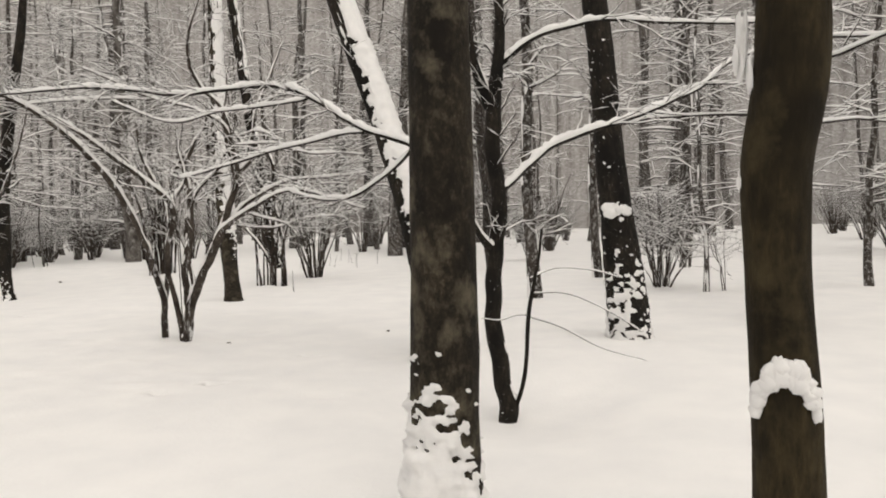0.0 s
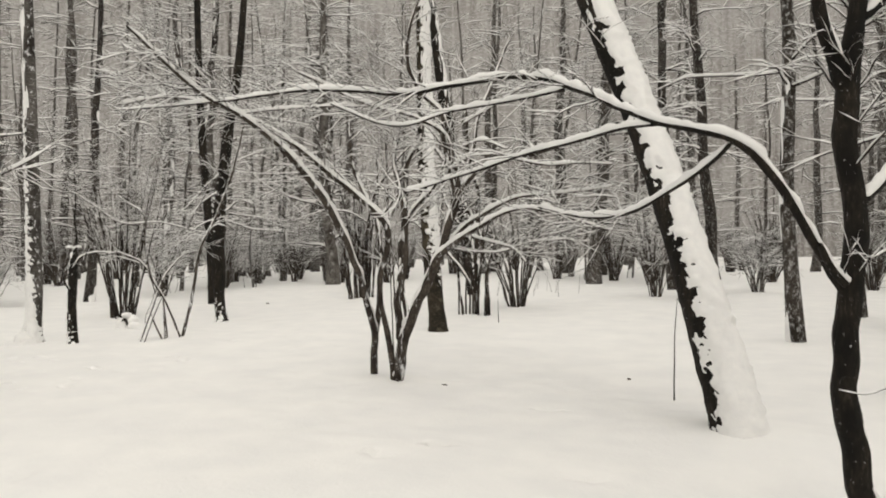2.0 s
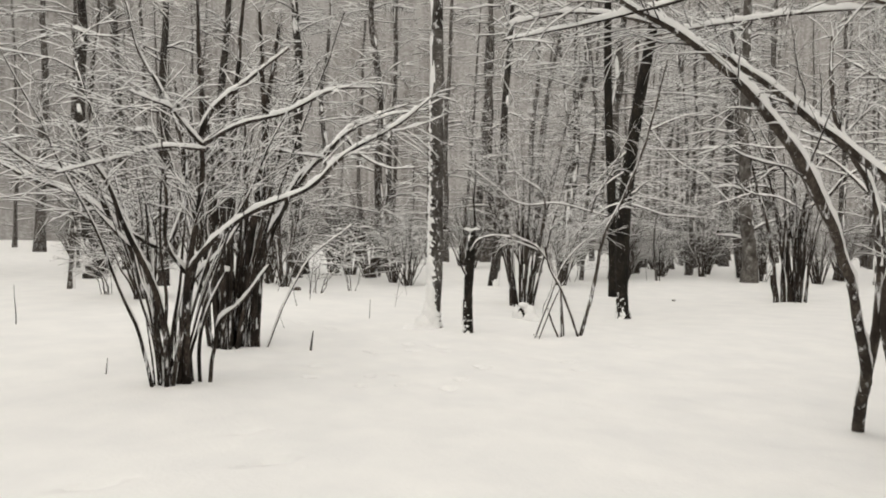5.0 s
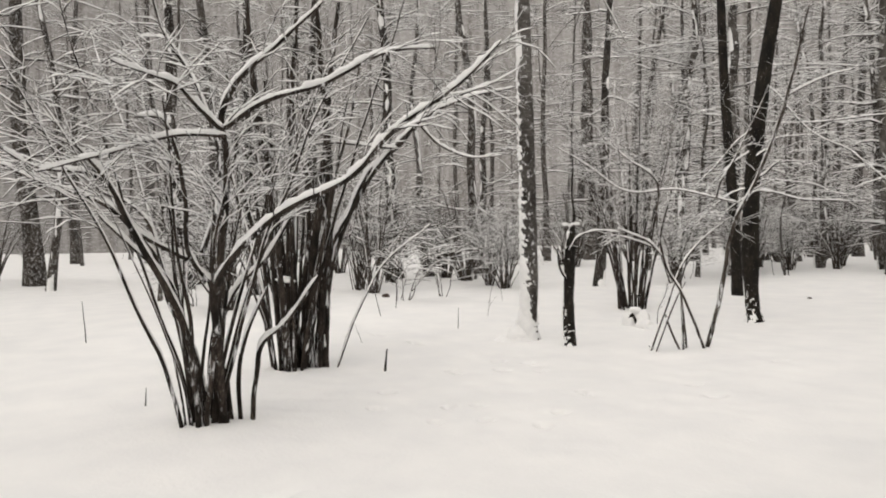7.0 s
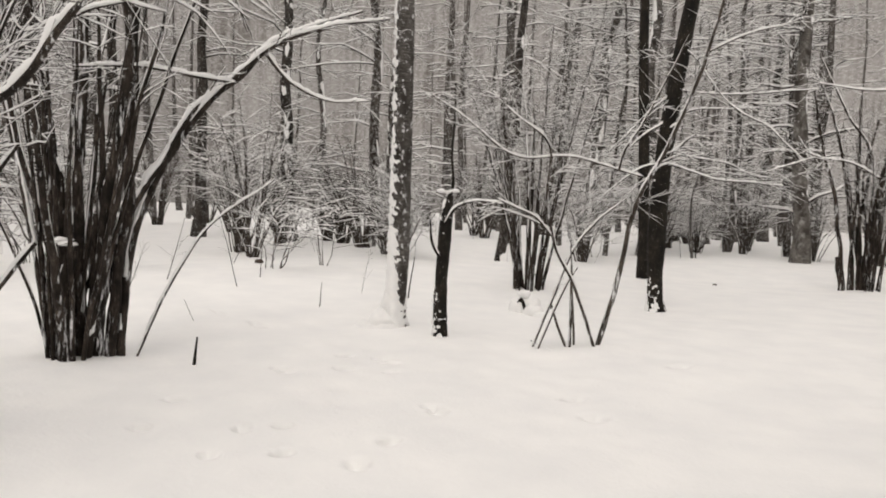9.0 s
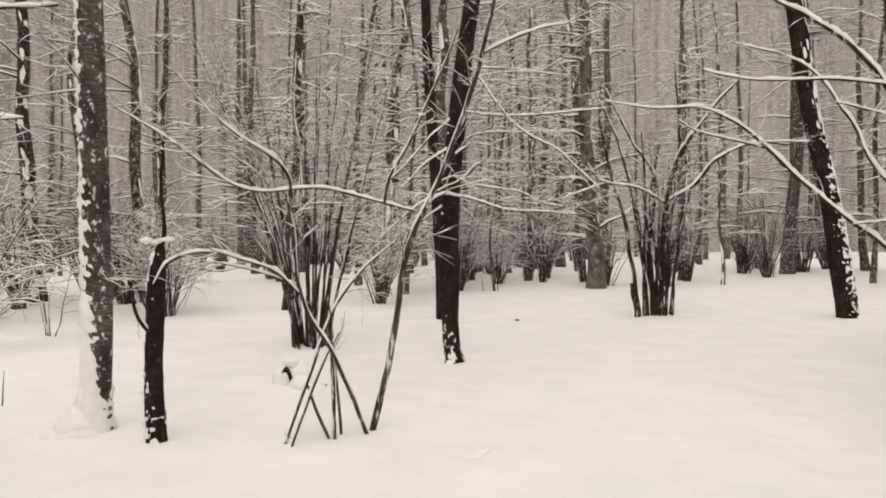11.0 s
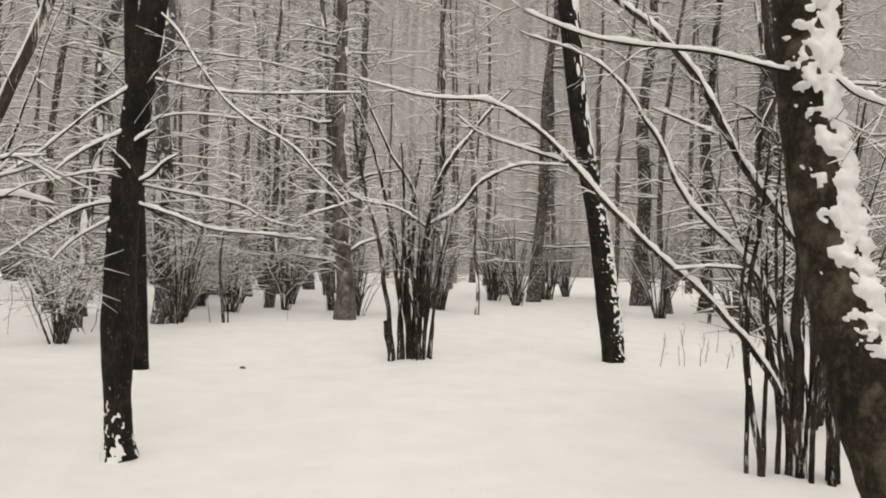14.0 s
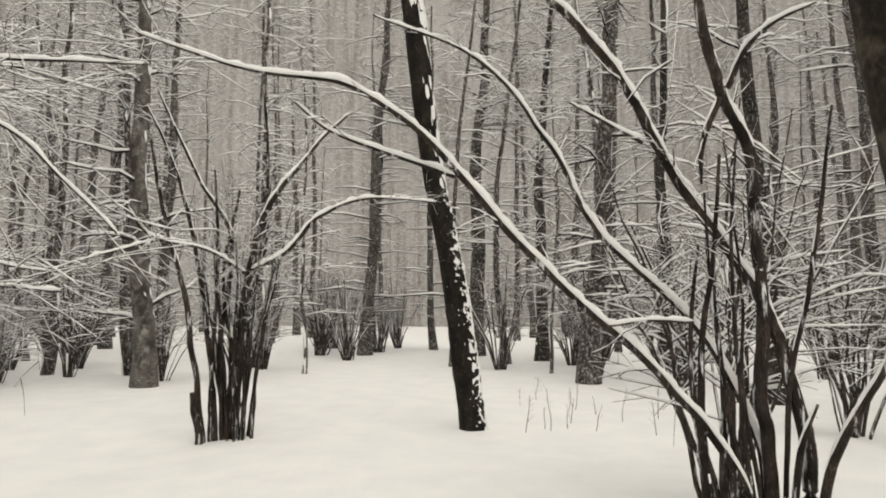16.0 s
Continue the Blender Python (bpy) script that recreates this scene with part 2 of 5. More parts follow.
def thing(name, x, y, label, category, group=""):
    ob = new(name)
    ob.empty_display_size = 0.2
    ob.location = (x, y, float(ground(x, y)))
    if category in ("tree", "shrub", "stump"):
        FEET.append((x, y))
    return tagged(ob, label, category, group)


def limb(owner, name, *points, mat=None, sides=9, step=0.04, depth=0.05, cover=0.9, rough=0.05):
    """One stem or bough through its control points, with the snow that lies on it."""
    o = np.array(owner.location)
    c = smooth_path(points, step)
    P, R = c[None, :, :3] - o, c[None, :, 3].copy()
    seed = int(abs(points[0][0] * 131 + points[-1][2] * 977)) % 9973
    R = R * (1 - 0.3 * (1 - unit(np.gradient(P, axis=1))[..., 2] ** 2))
    P = P + 0.3 * R[..., None] * np.stack([lattice(P * 6, seed + k) for k in range(3)], -1)
    P = P + 0.022 * np.stack([lattice(P * 2.3, seed + k) for k in (5, 6, 7)], -1) * np.clip(P[..., 2:3] / 0.5, 0, 1)
    t, side, up = frames_along(P)
    a = np.linspace(0, 2 * np.pi, sides, endpoint=False)
    ring = np.cos(a)[:, None] * side[:, :, None] + np.sin(a)[:, None] * up[:, :, None]
    grid = P[:, :, None] + R[:, :, None, None] * ring
    grid = grid + ring * R[:, :, None, None] * rough * 2 * lattice(grid * np.array([30, 30, 9.0]), seed)[..., None]
    sheet = Sheet().rings(grid)
    ob = part(name, sheet, mat or (BARK_MOTTLED if owner.name.startswith("hazel_bush") else BARK_STEM), owner)
    snow = Sheet()
    snow_tubes(snow, P, R, 8, depth, seed, cover=cover)
    part("snow", snow, SNOW_TREE, ob, "soft white snow lying along the wood")
    ob_paths.setdefault(owner.name, []).append((P, R, 1.0))
    return ob


ob_paths = {}


def twiggery(owner, count, length, fine=3, seed=1, depth=0.02, mat=None, least=0.6, lift=0.25, first=0.3):
    """Fine twigs in three orders on all boughs of a thing, with their snow."""
    r = np.random.default_rng(seed)
    dark, white = Sheet(), Sheet()
    for P, R, much in ob_paths[owner.name]:
        reach = np.linalg.norm(np.diff(P[0], axis=0), axis=1).sum()
        P2 = P[:, np.linspace(0, P.shape[1] - 1, 14).astype(int)]
        R2 = R[:, np.linspace(0, R.shape[1] - 1, 14).astype(int)]
        a, ra = offshoots(r, P2, R2, max(2, int(count * much * reach)) if much > 0.5 else int(count * much * reach), length, first=first, spread=0.6, lift=lift, thick=0.3, knots=5, curl=0.5)
        ra = np.minimum(ra, 0.0065)
        high = a[:, 0, 2] > least
        a, ra = a[high], ra[high]
        if not len(a):
            continue
        b, rb = offshoots(r, a, ra, fine, length * 0.65, spread=0.6, lift=0.1, flat=0.5, knots=4, least=0.0023, curl=0.5)
        c, rc = offshoots(r, b, rb, 1, length * 0.4, spread=0.6, lift=0.1, flat=0.5, knots=3, least=0.002, curl=0.5)
        for p, q, k in ((a, ra, 3), (b, rb, 3), (c, rc, 3)):
            tubes(dark, p, q, k)
            snow_tubes(white, p, q, k, depth, seed, lump=3.0, cover=0.6)
    tw = part("crown", dark, mat or TWIG, owner, "thin bare twigs", "stuff")
    part("snow", white, SNOW_TREE, tw, "thin ridges of snow on the twigs", "stuff")


def fill_stems(owner, count, height, spread, thick, seed, foot=0.2, mat=None):
    """More slender, crooked stems from the same stool, each its own part."""
    r = np.random.default_rng(seed)
    x, y, z = owner.location
    for k in range(count):
        a, h = 2 * math.pi * (k + r.random()) / count, height * (0.55 + 0.5 * r.random())
        f, o, q = foot * math.sqrt(r.random()) + 0.02, spread * h * (0.1 + 0.9 * r.random()), thick * (0.45 + 0.9 * r.random() ** 1.5)
        kink = r.normal(size=(6, 2)).cumsum(axis=0) * 0.035
        pts = [(x + math.cos(a) * (f + o * u**1.3) + kink[n][0] * u, y + math.sin(a) * (f + o * u**1.3) + kink[n][1] * u, z + h * u - 0.12, q * (1.12 - 0.85 * u))
               for n, u in enumerate((0, 0.16, 0.36, 0.58, 0.8, 1))]
        limb(owner, "stem", *pts, mat=mat, sides=7, step=0.11, depth=0.03)


def trunk(owner, *points, mat=None, sides=22, step=0.05, relief=0.05, cling=0.0, face=0.0, grip=0.9, thick=0.03, low=0.0, high=0.9, lump=9.0, patchy=1.0, squash=0.8, name="trunk"):
    """A tree's bole with uneven bark. cling: how much snow sticks to it, chiefly on the side that faces the bearing face (degrees);
    low: extra at its foot, up to the height high; lump: how many clumps to the metre."""
    o = np.array(owner.location)
    c = smooth_path(points, step)
    c = c[(c[:, 2] < 3.4) | (np.arange(len(c)) % 6 == 0)]
    P, R = c[None, :, :3] - o, c[None, :, 3]
    seed = int(abs(points[0][0] * 53 + points[0][1] * 17)) % 997
    t, side, up = frames_along(P)
    a = np.linspace(0, 2 * np.pi, sides, endpoint=False)
    ring = np.cos(a)[:, None] * side[:, :, None] + np.sin(a)[:, None] * up[:, :, None]
    body = P[:, :, None] + R[:, :, None, None] * ring
    n = 0.6 * lattice(body * np.array([22, 22, 5.0]), seed) + 0.4 * lattice(body * np.array([55, 55, 14.0]), seed + 1)
    body = body + ring * R[:, :, None, None] * (relief * n)[..., None]
    ob = part(name, Sheet().rings(body), mat or BARK_DARK, owner)
    if cling or low:
        way = np.array([-math.sin(radians(face)), math.cos(radians(face)), 0.25])
        n = 0.6 * lattice(body * np.array([1, 1, squash]) * lump, seed + 2) + 0.35 * lattice(body * np.array([1, 1, squash]) * lump * 2.6, seed + 3) + 0.25 * lattice(body * np.array([3, 3, 1.3]), seed + 4)
        facing = (ring * way).sum(-1)
        foot = np.clip(1 - body[..., 2] / high, 0, 1)
        much = grip * facing + patchy * n + cling - 1.25 + low * foot
        dome = np.abs(lattice(body * np.array([1, 1, 1.3]) * lump * 0.8, seed + 6)) + 0.4 * np.abs(lattice(body * lump * 2.2, seed + 7))
        off = np.where(much > 0, thick * np.clip(much * 2.5, 0, 1) ** 0.7 * (0.35 + 1.5 * dome), np.maximum(much * thick * 2.5, -0.012))
        part("snow", Sheet().rings(body + ring * off[..., None]), SNOW_TREE, ob, "snow stuck to the bark")
    ob_paths.setdefault(owner.name, []).append((P[:, len(P[0]) // 4:], R[:, len(P[0]) // 4:] * 0.3, 0.12))
    return ob


# ---- the trees and bushes of the glade ----
tree = thing("multi_stem_tree", -3.01, 10.8, "many-stemmed bare bush with long snow-laden arching limbs", "shrub")
limb(tree, "stem", (-3.01, 10.8, -0.12, 0.069), (-2.97, 10.78, 0.27, 0.061), (-2.87, 10.79, 0.58, 0.055), (-2.69, 10.82, 0.99, 0.052), (-2.52, 10.83, 1.38, 0.046), (-2.28, 10.84, 2.05, 0.036), depth=0.05)
limb(tree, "bough", (-2.28, 10.84, 2.04, 0.029), (-2.11, 10.82, 2.2, 0.026), (-1.77, 10.8, 2.28, 0.023), (-1.43, 10.75, 2.33, 0.02), (-1.08, 10.68, 2.41, 0.017), (-0.7, 10.57, 2.43, 0.012), (-0.28, 10.39, 2.45, 0.005), depth=0.05)
limb(tree, "bough", (-1.77, 10.76, 2.28, 0.016), (-1.3, 10.68, 2.19, 0.013), (-1, 10.59, 2.19, 0.01), (-0.7, 10.49, 2.14, 0.006), depth=0.05)
limb(tree, "bough", (-2.3, 10.83, 2.03, 0.029), (-2.35, 10.77, 2.38, 0.029), (-2.44, 10.68, 2.76, 0.024), (-2.63, 10.57, 2.99, 0.021), (-2.71, 10.51, 3.23, 0.019), (-2.66, 10.47, 3.58, 0.014), (-2.53, 10.45, 4, 0.007), depth=0.05)
limb(tree, "bough", (-2.35, 10.77, 2.36, 0.021), (-2.39, 10.66, 2.54, 0.021), (-2.59, 10.46, 2.69, 0.019), (-2.89, 10.14, 2.78, 0.016), (-3.2, 9.75, 2.93, 0.013), (-3.36, 9.5, 3.01, 0.007), depth=0.05)
limb(tree, "bough", (-2.29, 10.94, 2.08, 0.022), (-2.2, 11.11, 2.56, 0.02), (-2.19, 11.22, 2.92, 0.015), (-2.04, 11.39, 3.33, 0.013), (-1.93, 11.55, 3.75, 0.008), depth=0.05)
limb(tree, "stem", (-2.94, 10.82, 0.47, 0.046), (-2.74, 10.8, 0.89, 0.04), (-2.46, 10.78, 1.34, 0.036), (-2.22, 10.78, 1.52, 0.031), (-1.94, 10.77, 1.68, 0.025), (-1.64, 10.75, 1.78, 0.022), (-1.19, 10.7, 1.7, 0.015), (-0.7, 10.59, 1.56, 0.006), depth=0.05)
limb(tree, "bough", (-2.44, 10.89, 1.44, 0.027), (-2.2, 10.9, 1.69, 0.024), (-1.97, 10.9, 1.81, 0.021), (-1.71, 10.9, 1.9, 0.018), (-1.21, 10.87, 1.94, 0.013), (-0.73, 10.79, 1.99, 0.006), depth=0.05)
limb(tree, "bough", (-2.22, 10.96, 1.53, 0.017), (-1.98, 10.95, 1.46, 0.014), (-1.71, 10.92, 1.35, 0.009), (-1.62, 10.89, 1.24, 0.005), depth=0.05)
limb(tree, "bough", (-2.41, 11.01, 1.37, 0.015), (-2.01, 11.27, 1.35, 0.012), (-1.76, 11.42, 1.45, 0.01), (-1.34, 11.64, 1.48, 0.005), depth=0.05)
limb(tree, "bough", (-3.5, 11.22, -0.12, 0.05), (-3.42, 11.06, 0.12, 0.047), (-3.3, 10.83, 0.45, 0.042), (-3.21, 10.05, 1.51, 0.033), (-3.23, 9.94, 1.67, 0.035), (-3.54, 9.07, 2.5, 0.025), (-3.71, 8.57, 2.71, 0.019), (-3.78, 8.24, 2.87, 0.017), (-3.79, 7.91, 3.05, 0.01), depth=0.05)
limb(tree, "bough", (-3.29, 10, 1.68, 0.03), (-3.39, 9.95, 1.91, 0.028), (-3.42, 9.93, 2.04, 0.021), depth=0.05)
limb(tree, "stem", (-3.08, 10.86, -0.1, 0.034), (-3.06, 10.72, 0.4, 0.033), (-3.05, 10.48, 1, 0.029), (-2.89, 10.29, 1.66, 0.033), (-3.06, 10.06, 1.9, 0.03), (-3.43, 9.52, 2.37, 0.022), (-3.58, 9.28, 2.52, 0.019), (-3.95, 8.6, 2.69, 0.01), (-4.13, 8.13, 2.55, 0.006), depth=0.05)
limb(tree, "bough", (-3.05, 10.67, 1.68, 0.025), (-2.96, 10.78, 1.89, 0.023), (-3.05, 10.86, 2.31, 0.018), (-3.02, 10.99, 2.73, 0.013), (-3.04, 11.11, 3.23, 0.008), depth=0.05)
limb(tree, "stem", (-3.3, 10.85, 0.42, 0.031), (-3.23, 10.83, 0.92, 0.031), (-3.23, 10.89, 1.28, 0.029), (-3.35, 10.96, 1.81, 0.027), (-3.55, 10.95, 2.2, 0.022), (-3.65, 10.98, 2.59, 0.016), (-3.68, 11.04, 2.93, 0.008), depth=0.05)
limb(tree, "stem", (-2.89, 10.84, 0.58, 0.03), (-3.01, 10.96, 1.49, 0.026), (-2.93, 11.04, 1.8, 0.023), (-2.74, 11.18, 2.06, 0.021), (-2.59, 11.3, 2.48, 0.016), (-2.54, 11.39, 2.9, 0.008), depth=0.05)
limb(tree, "bough", (-2.98, 10.81, 0.47, 0.036), (-2.99, 10.83, 0.72, 0.041), (-2.97, 10.92, 1.44, 0.041), (-2.98, 10.95, 1.8, 0.034), (-3.02, 10.98, 2.16, 0.029), (-2.94, 11.03, 2.4, 0.023), (-2.83, 11.1, 2.6, 0.016), (-2.81, 11.14, 2.89, 0.008), depth=0.05)
limb(tree, "bough", (-2.43, 10.85, 1.7, 0.024), (-2.38, 10.89, 1.97, 0.024), (-2.44, 10.91, 2.24, 0.022), (-2.5, 10.93, 2.66, 0.017), (-2.47, 10.99, 3.11, 0.01), depth=0.05)
limb(tree, "bough", (-2.31, 11.04, 2.71, 0.012), (-2.06, 11.28, 2.94, 0.012), (-1.54, 11.72, 3.37, 0.005), depth=0.05)
limb(tree, "bough", (-2.32, 10.83, 2.34, 0.014), (-1.86, 11.23, 2.37, 0.01), (-1.67, 11.39, 2.32, 0.005), depth=0.05)
limb(tree, "bough", (-2.89, 10.19, 2.79, 0.009), (-3.23, 9.8, 2.76, 0.011), (-3.46, 9.49, 2.71, 0.011), (-3.75, 9, 2.58, 0.006), depth=0.05)
limb(tree, "bough", (-2.31, 10.94, 2.45, 0.012), (-2.11, 10.91, 2.49, 0.012), (-1.79, 10.86, 2.39, 0.007), depth=0.05)
fill_stems(tree, 2, 4.4, 0.25, 0.014, 305, 0.1)
twiggery(tree, 5, 0.7, 3, seed=100, least=1.1, lift=0.3, first=0.45, depth=0.025)
tree = thing("young_tree", 0.99, 8.2, "slender dark young tree with long snowy boughs", "tree")
limb(tree, "stem", (0.99, 8.2, -0.42, 0.085), (0.95, 8.2, -0.12, 0.078), (0.9, 8.2, 0.11, 0.071), (0.85, 8.2, 0.64, 0.066), (0.91, 8.2, 1.61, 0.061), (0.86, 8.2, 2.3, 0.059), (0.91, 8.2, 2.73, 0.043), (0.95, 8.2, 3.91, 0.026), depth=0.055, mat=BARK_DARK)
limb(tree, "bough", (0.86, 8.2, 2.26, 0.048), (0.75, 8.12, 2.51, 0.039), (0.68, 8.05, 2.79, 0.032), (0.51, 7.76, 3.76, 0.012), depth=0.055, mat=BARK_DARK)
limb(tree, "bough", (0.89, 8.2, 1.14, 0.028), (0.79, 8.09, 1.26, 0.026), (0.71, 7.99, 1.4, 0.017), depth=0.055, mat=BARK_DARK)
limb(tree, "bough", (0.93, 8.2, 1.64, 0.031), (1.1, 8.42, 1.79, 0.029), (1.58, 8.91, 2.12, 0.029), (1.94, 9.19, 2.25, 0.028), (2.33, 9.47, 2.43, 0.023), (2.74, 9.72, 2.61, 0.021), (3.05, 9.93, 2.85, 0.016), (3.36, 10.09, 3, 0.011), depth=0.055, mat=BARK_DARK)
limb(tree, "bough", (2.36, 9.6, 2.45, 0.016), (2.73, 9.78, 2.63, 0.016), (3.16, 9.94, 2.67, 0.008), depth=0.055, mat=BARK_DARK)
limb(tree, "bough", (0.95, 8.2, 2.63, 0.026), (1.16, 8.27, 2.8, 0.024), (1.51, 8.35, 2.9, 0.022), (2.29, 8.44, 2.89, 0.017), (2.84, 8.44, 2.87, 0.013), (3.32, 8.42, 2.9, 0.006), depth=0.055, mat=BARK_DARK)
limb(tree, "stem", (0.88, 8.22, -0.42, 0.02), (1.1, 8.17, 0.25, 0.017), (1.12, 8.15, 0.65, 0.017), (1.22, 8.1, 1.34, 0.009), depth=0.055, mat=BARK_DARK)
for a, b, c, d in (((1.13, 8.2, 0.66), (1.35, 8.12, 0.58), (1.63, 7.99, 0.45), (1.96, 7.84, 0.38)), ((1.14, 8.18, 0.82), (1.4, 8.0, 0.84), (1.68, 7.85, 0.74), (1.9, 7.75, 0.6)),
                   ((1.13, 8.17, 0.95), (1.3, 8.3, 1.02), (1.6, 8.4, 1.0), (1.85, 8.45, 0.92)), ((1.12, 8.15, 0.68), (1.02, 8.05, 0.69), (0.9, 7.95, 0.66), (0.78, 7.9, 0.68))):
    limb(tree, "twig", (*a, 0.007), (*b, 0.006), (*c, 0.0045), (*d, 0.0025), depth=0.02, sides=5, mat=TWIG)
limb(tree, "bough", (0.88, 8.2, 1.06, 0.025), (0.26, 7.87, 1.97, 0.026), (-0.12, 8.09, 2.11, 0.025), (-0.95, 8.74, 2.59, 0.025), (-2.04, 8.87, 2.6, 0.021), (-2.96, 8.82, 2.69, 0.017), (-3.62, 8.71, 2.64, 0.012), (-4.42, 8.4, 2.57, 0.007), depth=0.055, mat=BARK_DARK)
limb(tree, "bough", (0.28, 7.87, 1.95, 0.015), (0.23, 7.93, 1.9, 0.015), (-0.06, 8.19, 1.73, 0.014), (-0.31, 8.36, 1.62, 0.015), (-0.61, 8.5, 1.59, 0.012), (-0.93, 8.64, 1.67, 0.006), depth=0.055, mat=BARK_DARK)
limb(tree, "bough", (-0.1, 8.09, 2.1, 0.016), (-0.48, 8.26, 2.07, 0.015), (-0.91, 8.41, 2.03, 0.014), (-1.42, 8.53, 1.92, 0.013), (-1.91, 8.6, 1.81, 0.007), depth=0.055, mat=BARK_DARK)
limb(tree, "bough", (-0.75, 8.63, 2.47, 0.014), (-1.12, 8.72, 2.43, 0.013), (-1.61, 8.78, 2.41, 0.011), (-2.01, 8.8, 2.34, 0.011), (-2.62, 8.79, 2.56, 0.007), depth=0.055, mat=BARK_DARK)
twiggery(tree, 6, 0.55, 3, seed=101, least=1.3, depth=0.025)
tree = thing("leaning_tree", 0.35, 9.5, "leaning tree with snow packed on its upper side", "tree")
trunk(tree, (0.35, 9.5, -0.12, 0.224), (0.32, 9.5, 0.07, 0.197), (0.17, 9.67, 0.65, 0.172), (-0.17, 10.02, 1.8, 0.145), (-0.38, 10.17, 2.43, 0.142), (-0.91, 10.47, 3.82, 0.137), (-1.9, 10.94, 6.69, 0.109), (-2.6, 11.26, 9.19, 0.082), (-2.96, 11.43, 10.5, 0.033),
      mat=BARK_DARK, sides=44, step=0.03, relief=0.07, cling=1.3, face=-107, thick=0.02, low=0.5, lump=19, patchy=0.8, squash=1.3)
twiggery(tree, 4, 0.8, 3, seed=102)
tree = thing("old_tree", 2.25, 11.0, "dark rough-barked tree with snow clumps on its foot", "tree")
trunk(tree, (2.25, 11, -0.12, 0.278), (2.24, 11, 0.01, 0.251), (2.21, 11.01, 0.41, 0.231), (2.04, 11.03, 2.06, 0.164), (1.94, 11.04, 3.37, 0.144), (1.88, 11.04, 3.89, 0.137), (1.75, 11.05, 5.51, 0.111), (1.59, 11.06, 8.01, 0.083), (1.43, 11.07, 10.5, 0.033),
      mat=BARK_DARK, sides=48, step=0.025, relief=0.10, cling=0.1, face=150, grip=0.3, thick=0.026, low=1.2, high=1.4, lump=17, patchy=1.4, squash=1.5)
twiggery(tree, 5, 0.9, 3, seed=103)
tree = thing("alder_tree", 0.76, 5.69, "mottled brown-barked tree with snow plastered round its foot", "tree")
trunk(tree, (0.76, 5.69, -0.12, 0.23), (0.76, 5.69, 0.27, 0.166), (0.77, 5.69, 0.89, 0.15), (0.77, 5.69, 2.35, 0.13), (0.87, 5.69, 10.5, 0.036),
      mat=BARK_ALDER, sides=72, step=0.016, relief=0.03, cling=-0.1, face=132, grip=0.45, thick=0.022, low=2.3, high=1.0, lump=19, patchy=1.25, squash=2.3)
twiggery(tree, 2, 0.8, 3, seed=104)
tree = thing("mossy_tree", 1.9, 4.77, "dark olive-brown trunk with a clump of snow on it", "tree")
trunk(tree, (1.9, 4.77, -0.12, 0.112), (1.88, 4.78, 0.88, 0.095), (1.86, 4.79, 1.29, 0.09), (1.86, 4.79, 1.57, 0.098), (1.89, 4.78, 1.76, 0.101), (1.89, 4.78, 2.42, 0.087), (1.89, 4.78, 10.5, 0.026),
      mat=BARK_OLIVE, sides=40, step=0.03, relief=0.03)
tree = thing("birch_tree", -9.54, 11.8, "grey flecked birch with snow up one side", "tree")
trunk(tree, (-9.54, 11.8, -0.12, 0.154), (-9.54, 11.8, 0.06, 0.118), (-9.54, 11.81, 0.82, 0.107), (-9.54, 11.79, 2.84, 0.096), (-9.61, 11.67, 10.5, 0.022),
      mat=BARK_BIRCH, sides=34, step=0.03, cling=0.66, face=128, grip=0.9, thick=0.02, low=1.7, high=1.3, lump=17, patchy=1.15, squash=1.8)
twiggery(tree, 4, 0.9, 3, seed=106)
tree = thing("tree_stump", -8.89, 11.92, "tall broken dark stump with snow and thin dead shoots", "stump")
trunk(tree, (-8.89, 11.92, -0.12, 0.082), (-8.9, 11.92, 0.14, 0.068), (-8.9, 11.91, 0.62, 0.063), (-8.88, 11.94, 1.3, 0.053), (-8.87, 11.95, 1.42, 0.041), (-8.87, 11.96, 1.49, 0.024),
      mat=BARK_DARK, sides=36, step=0.025, relief=0.2, cling=0.55, face=120, grip=0.5, thick=0.014, low=0.5, high=0.6, lump=22, patchy=1.5, squash=1.1)
limb(tree, "bough", (-8.88, 11.94, 1.25, 0.022), (-8.87, 11.99, 1.49, 0.017), (-8.91, 11.98, 1.83, 0.012), (-8.91, 12.03, 2.17, 0.01), (-8.95, 12.02, 2.55, 0.007), mat=BARK_DARK, depth=0.04)
limb(tree, "bough", (-8.84, 11.91, 1.15, 0.019), (-8.73, 11.99, 1.33, 0.014), (-8.6, 12.1, 1.39, 0.012), (-8.42, 12.26, 1.37, 0.005), mat=BARK_DARK, depth=0.04)
limb(tree, "bough", (-8.9, 11.92, 0.77, 0.017), (-8.92, 11.79, 0.96, 0.014), (-8.89, 11.73, 1.2, 0.007), mat=BARK_DARK, depth=0.04)
twiggery(tree, 4, 0.5, 2, seed=107)
tree = thing("dark_tree", -9.83, 16.53, "slightly crooked dark tree with snow flecks on the bark", "tree")
trunk(tree, (-9.83, 16.53, -0.12, 0.151), (-9.84, 16.53, -0.04, 0.135), (-9.87, 16.51, 0.99, 0.135), (-9.85, 16.52, 1.94, 0.126), (-9.69, 16.65, 3.9, 0.109), (-9.48, 16.8, 5.58, 0.085), (-9.39, 16.86, 6.78, 0.065), (-9.24, 16.96, 9.28, 0.049), (-9.17, 17.01, 10.5, 0.02),
      mat=BARK_DARK, sides=48, step=0.02, relief=0.08, cling=0.02, face=150, grip=0.45, thick=0.013, low=1.25, high=0.75, lump=22, patchy=1.35, squash=1.0)
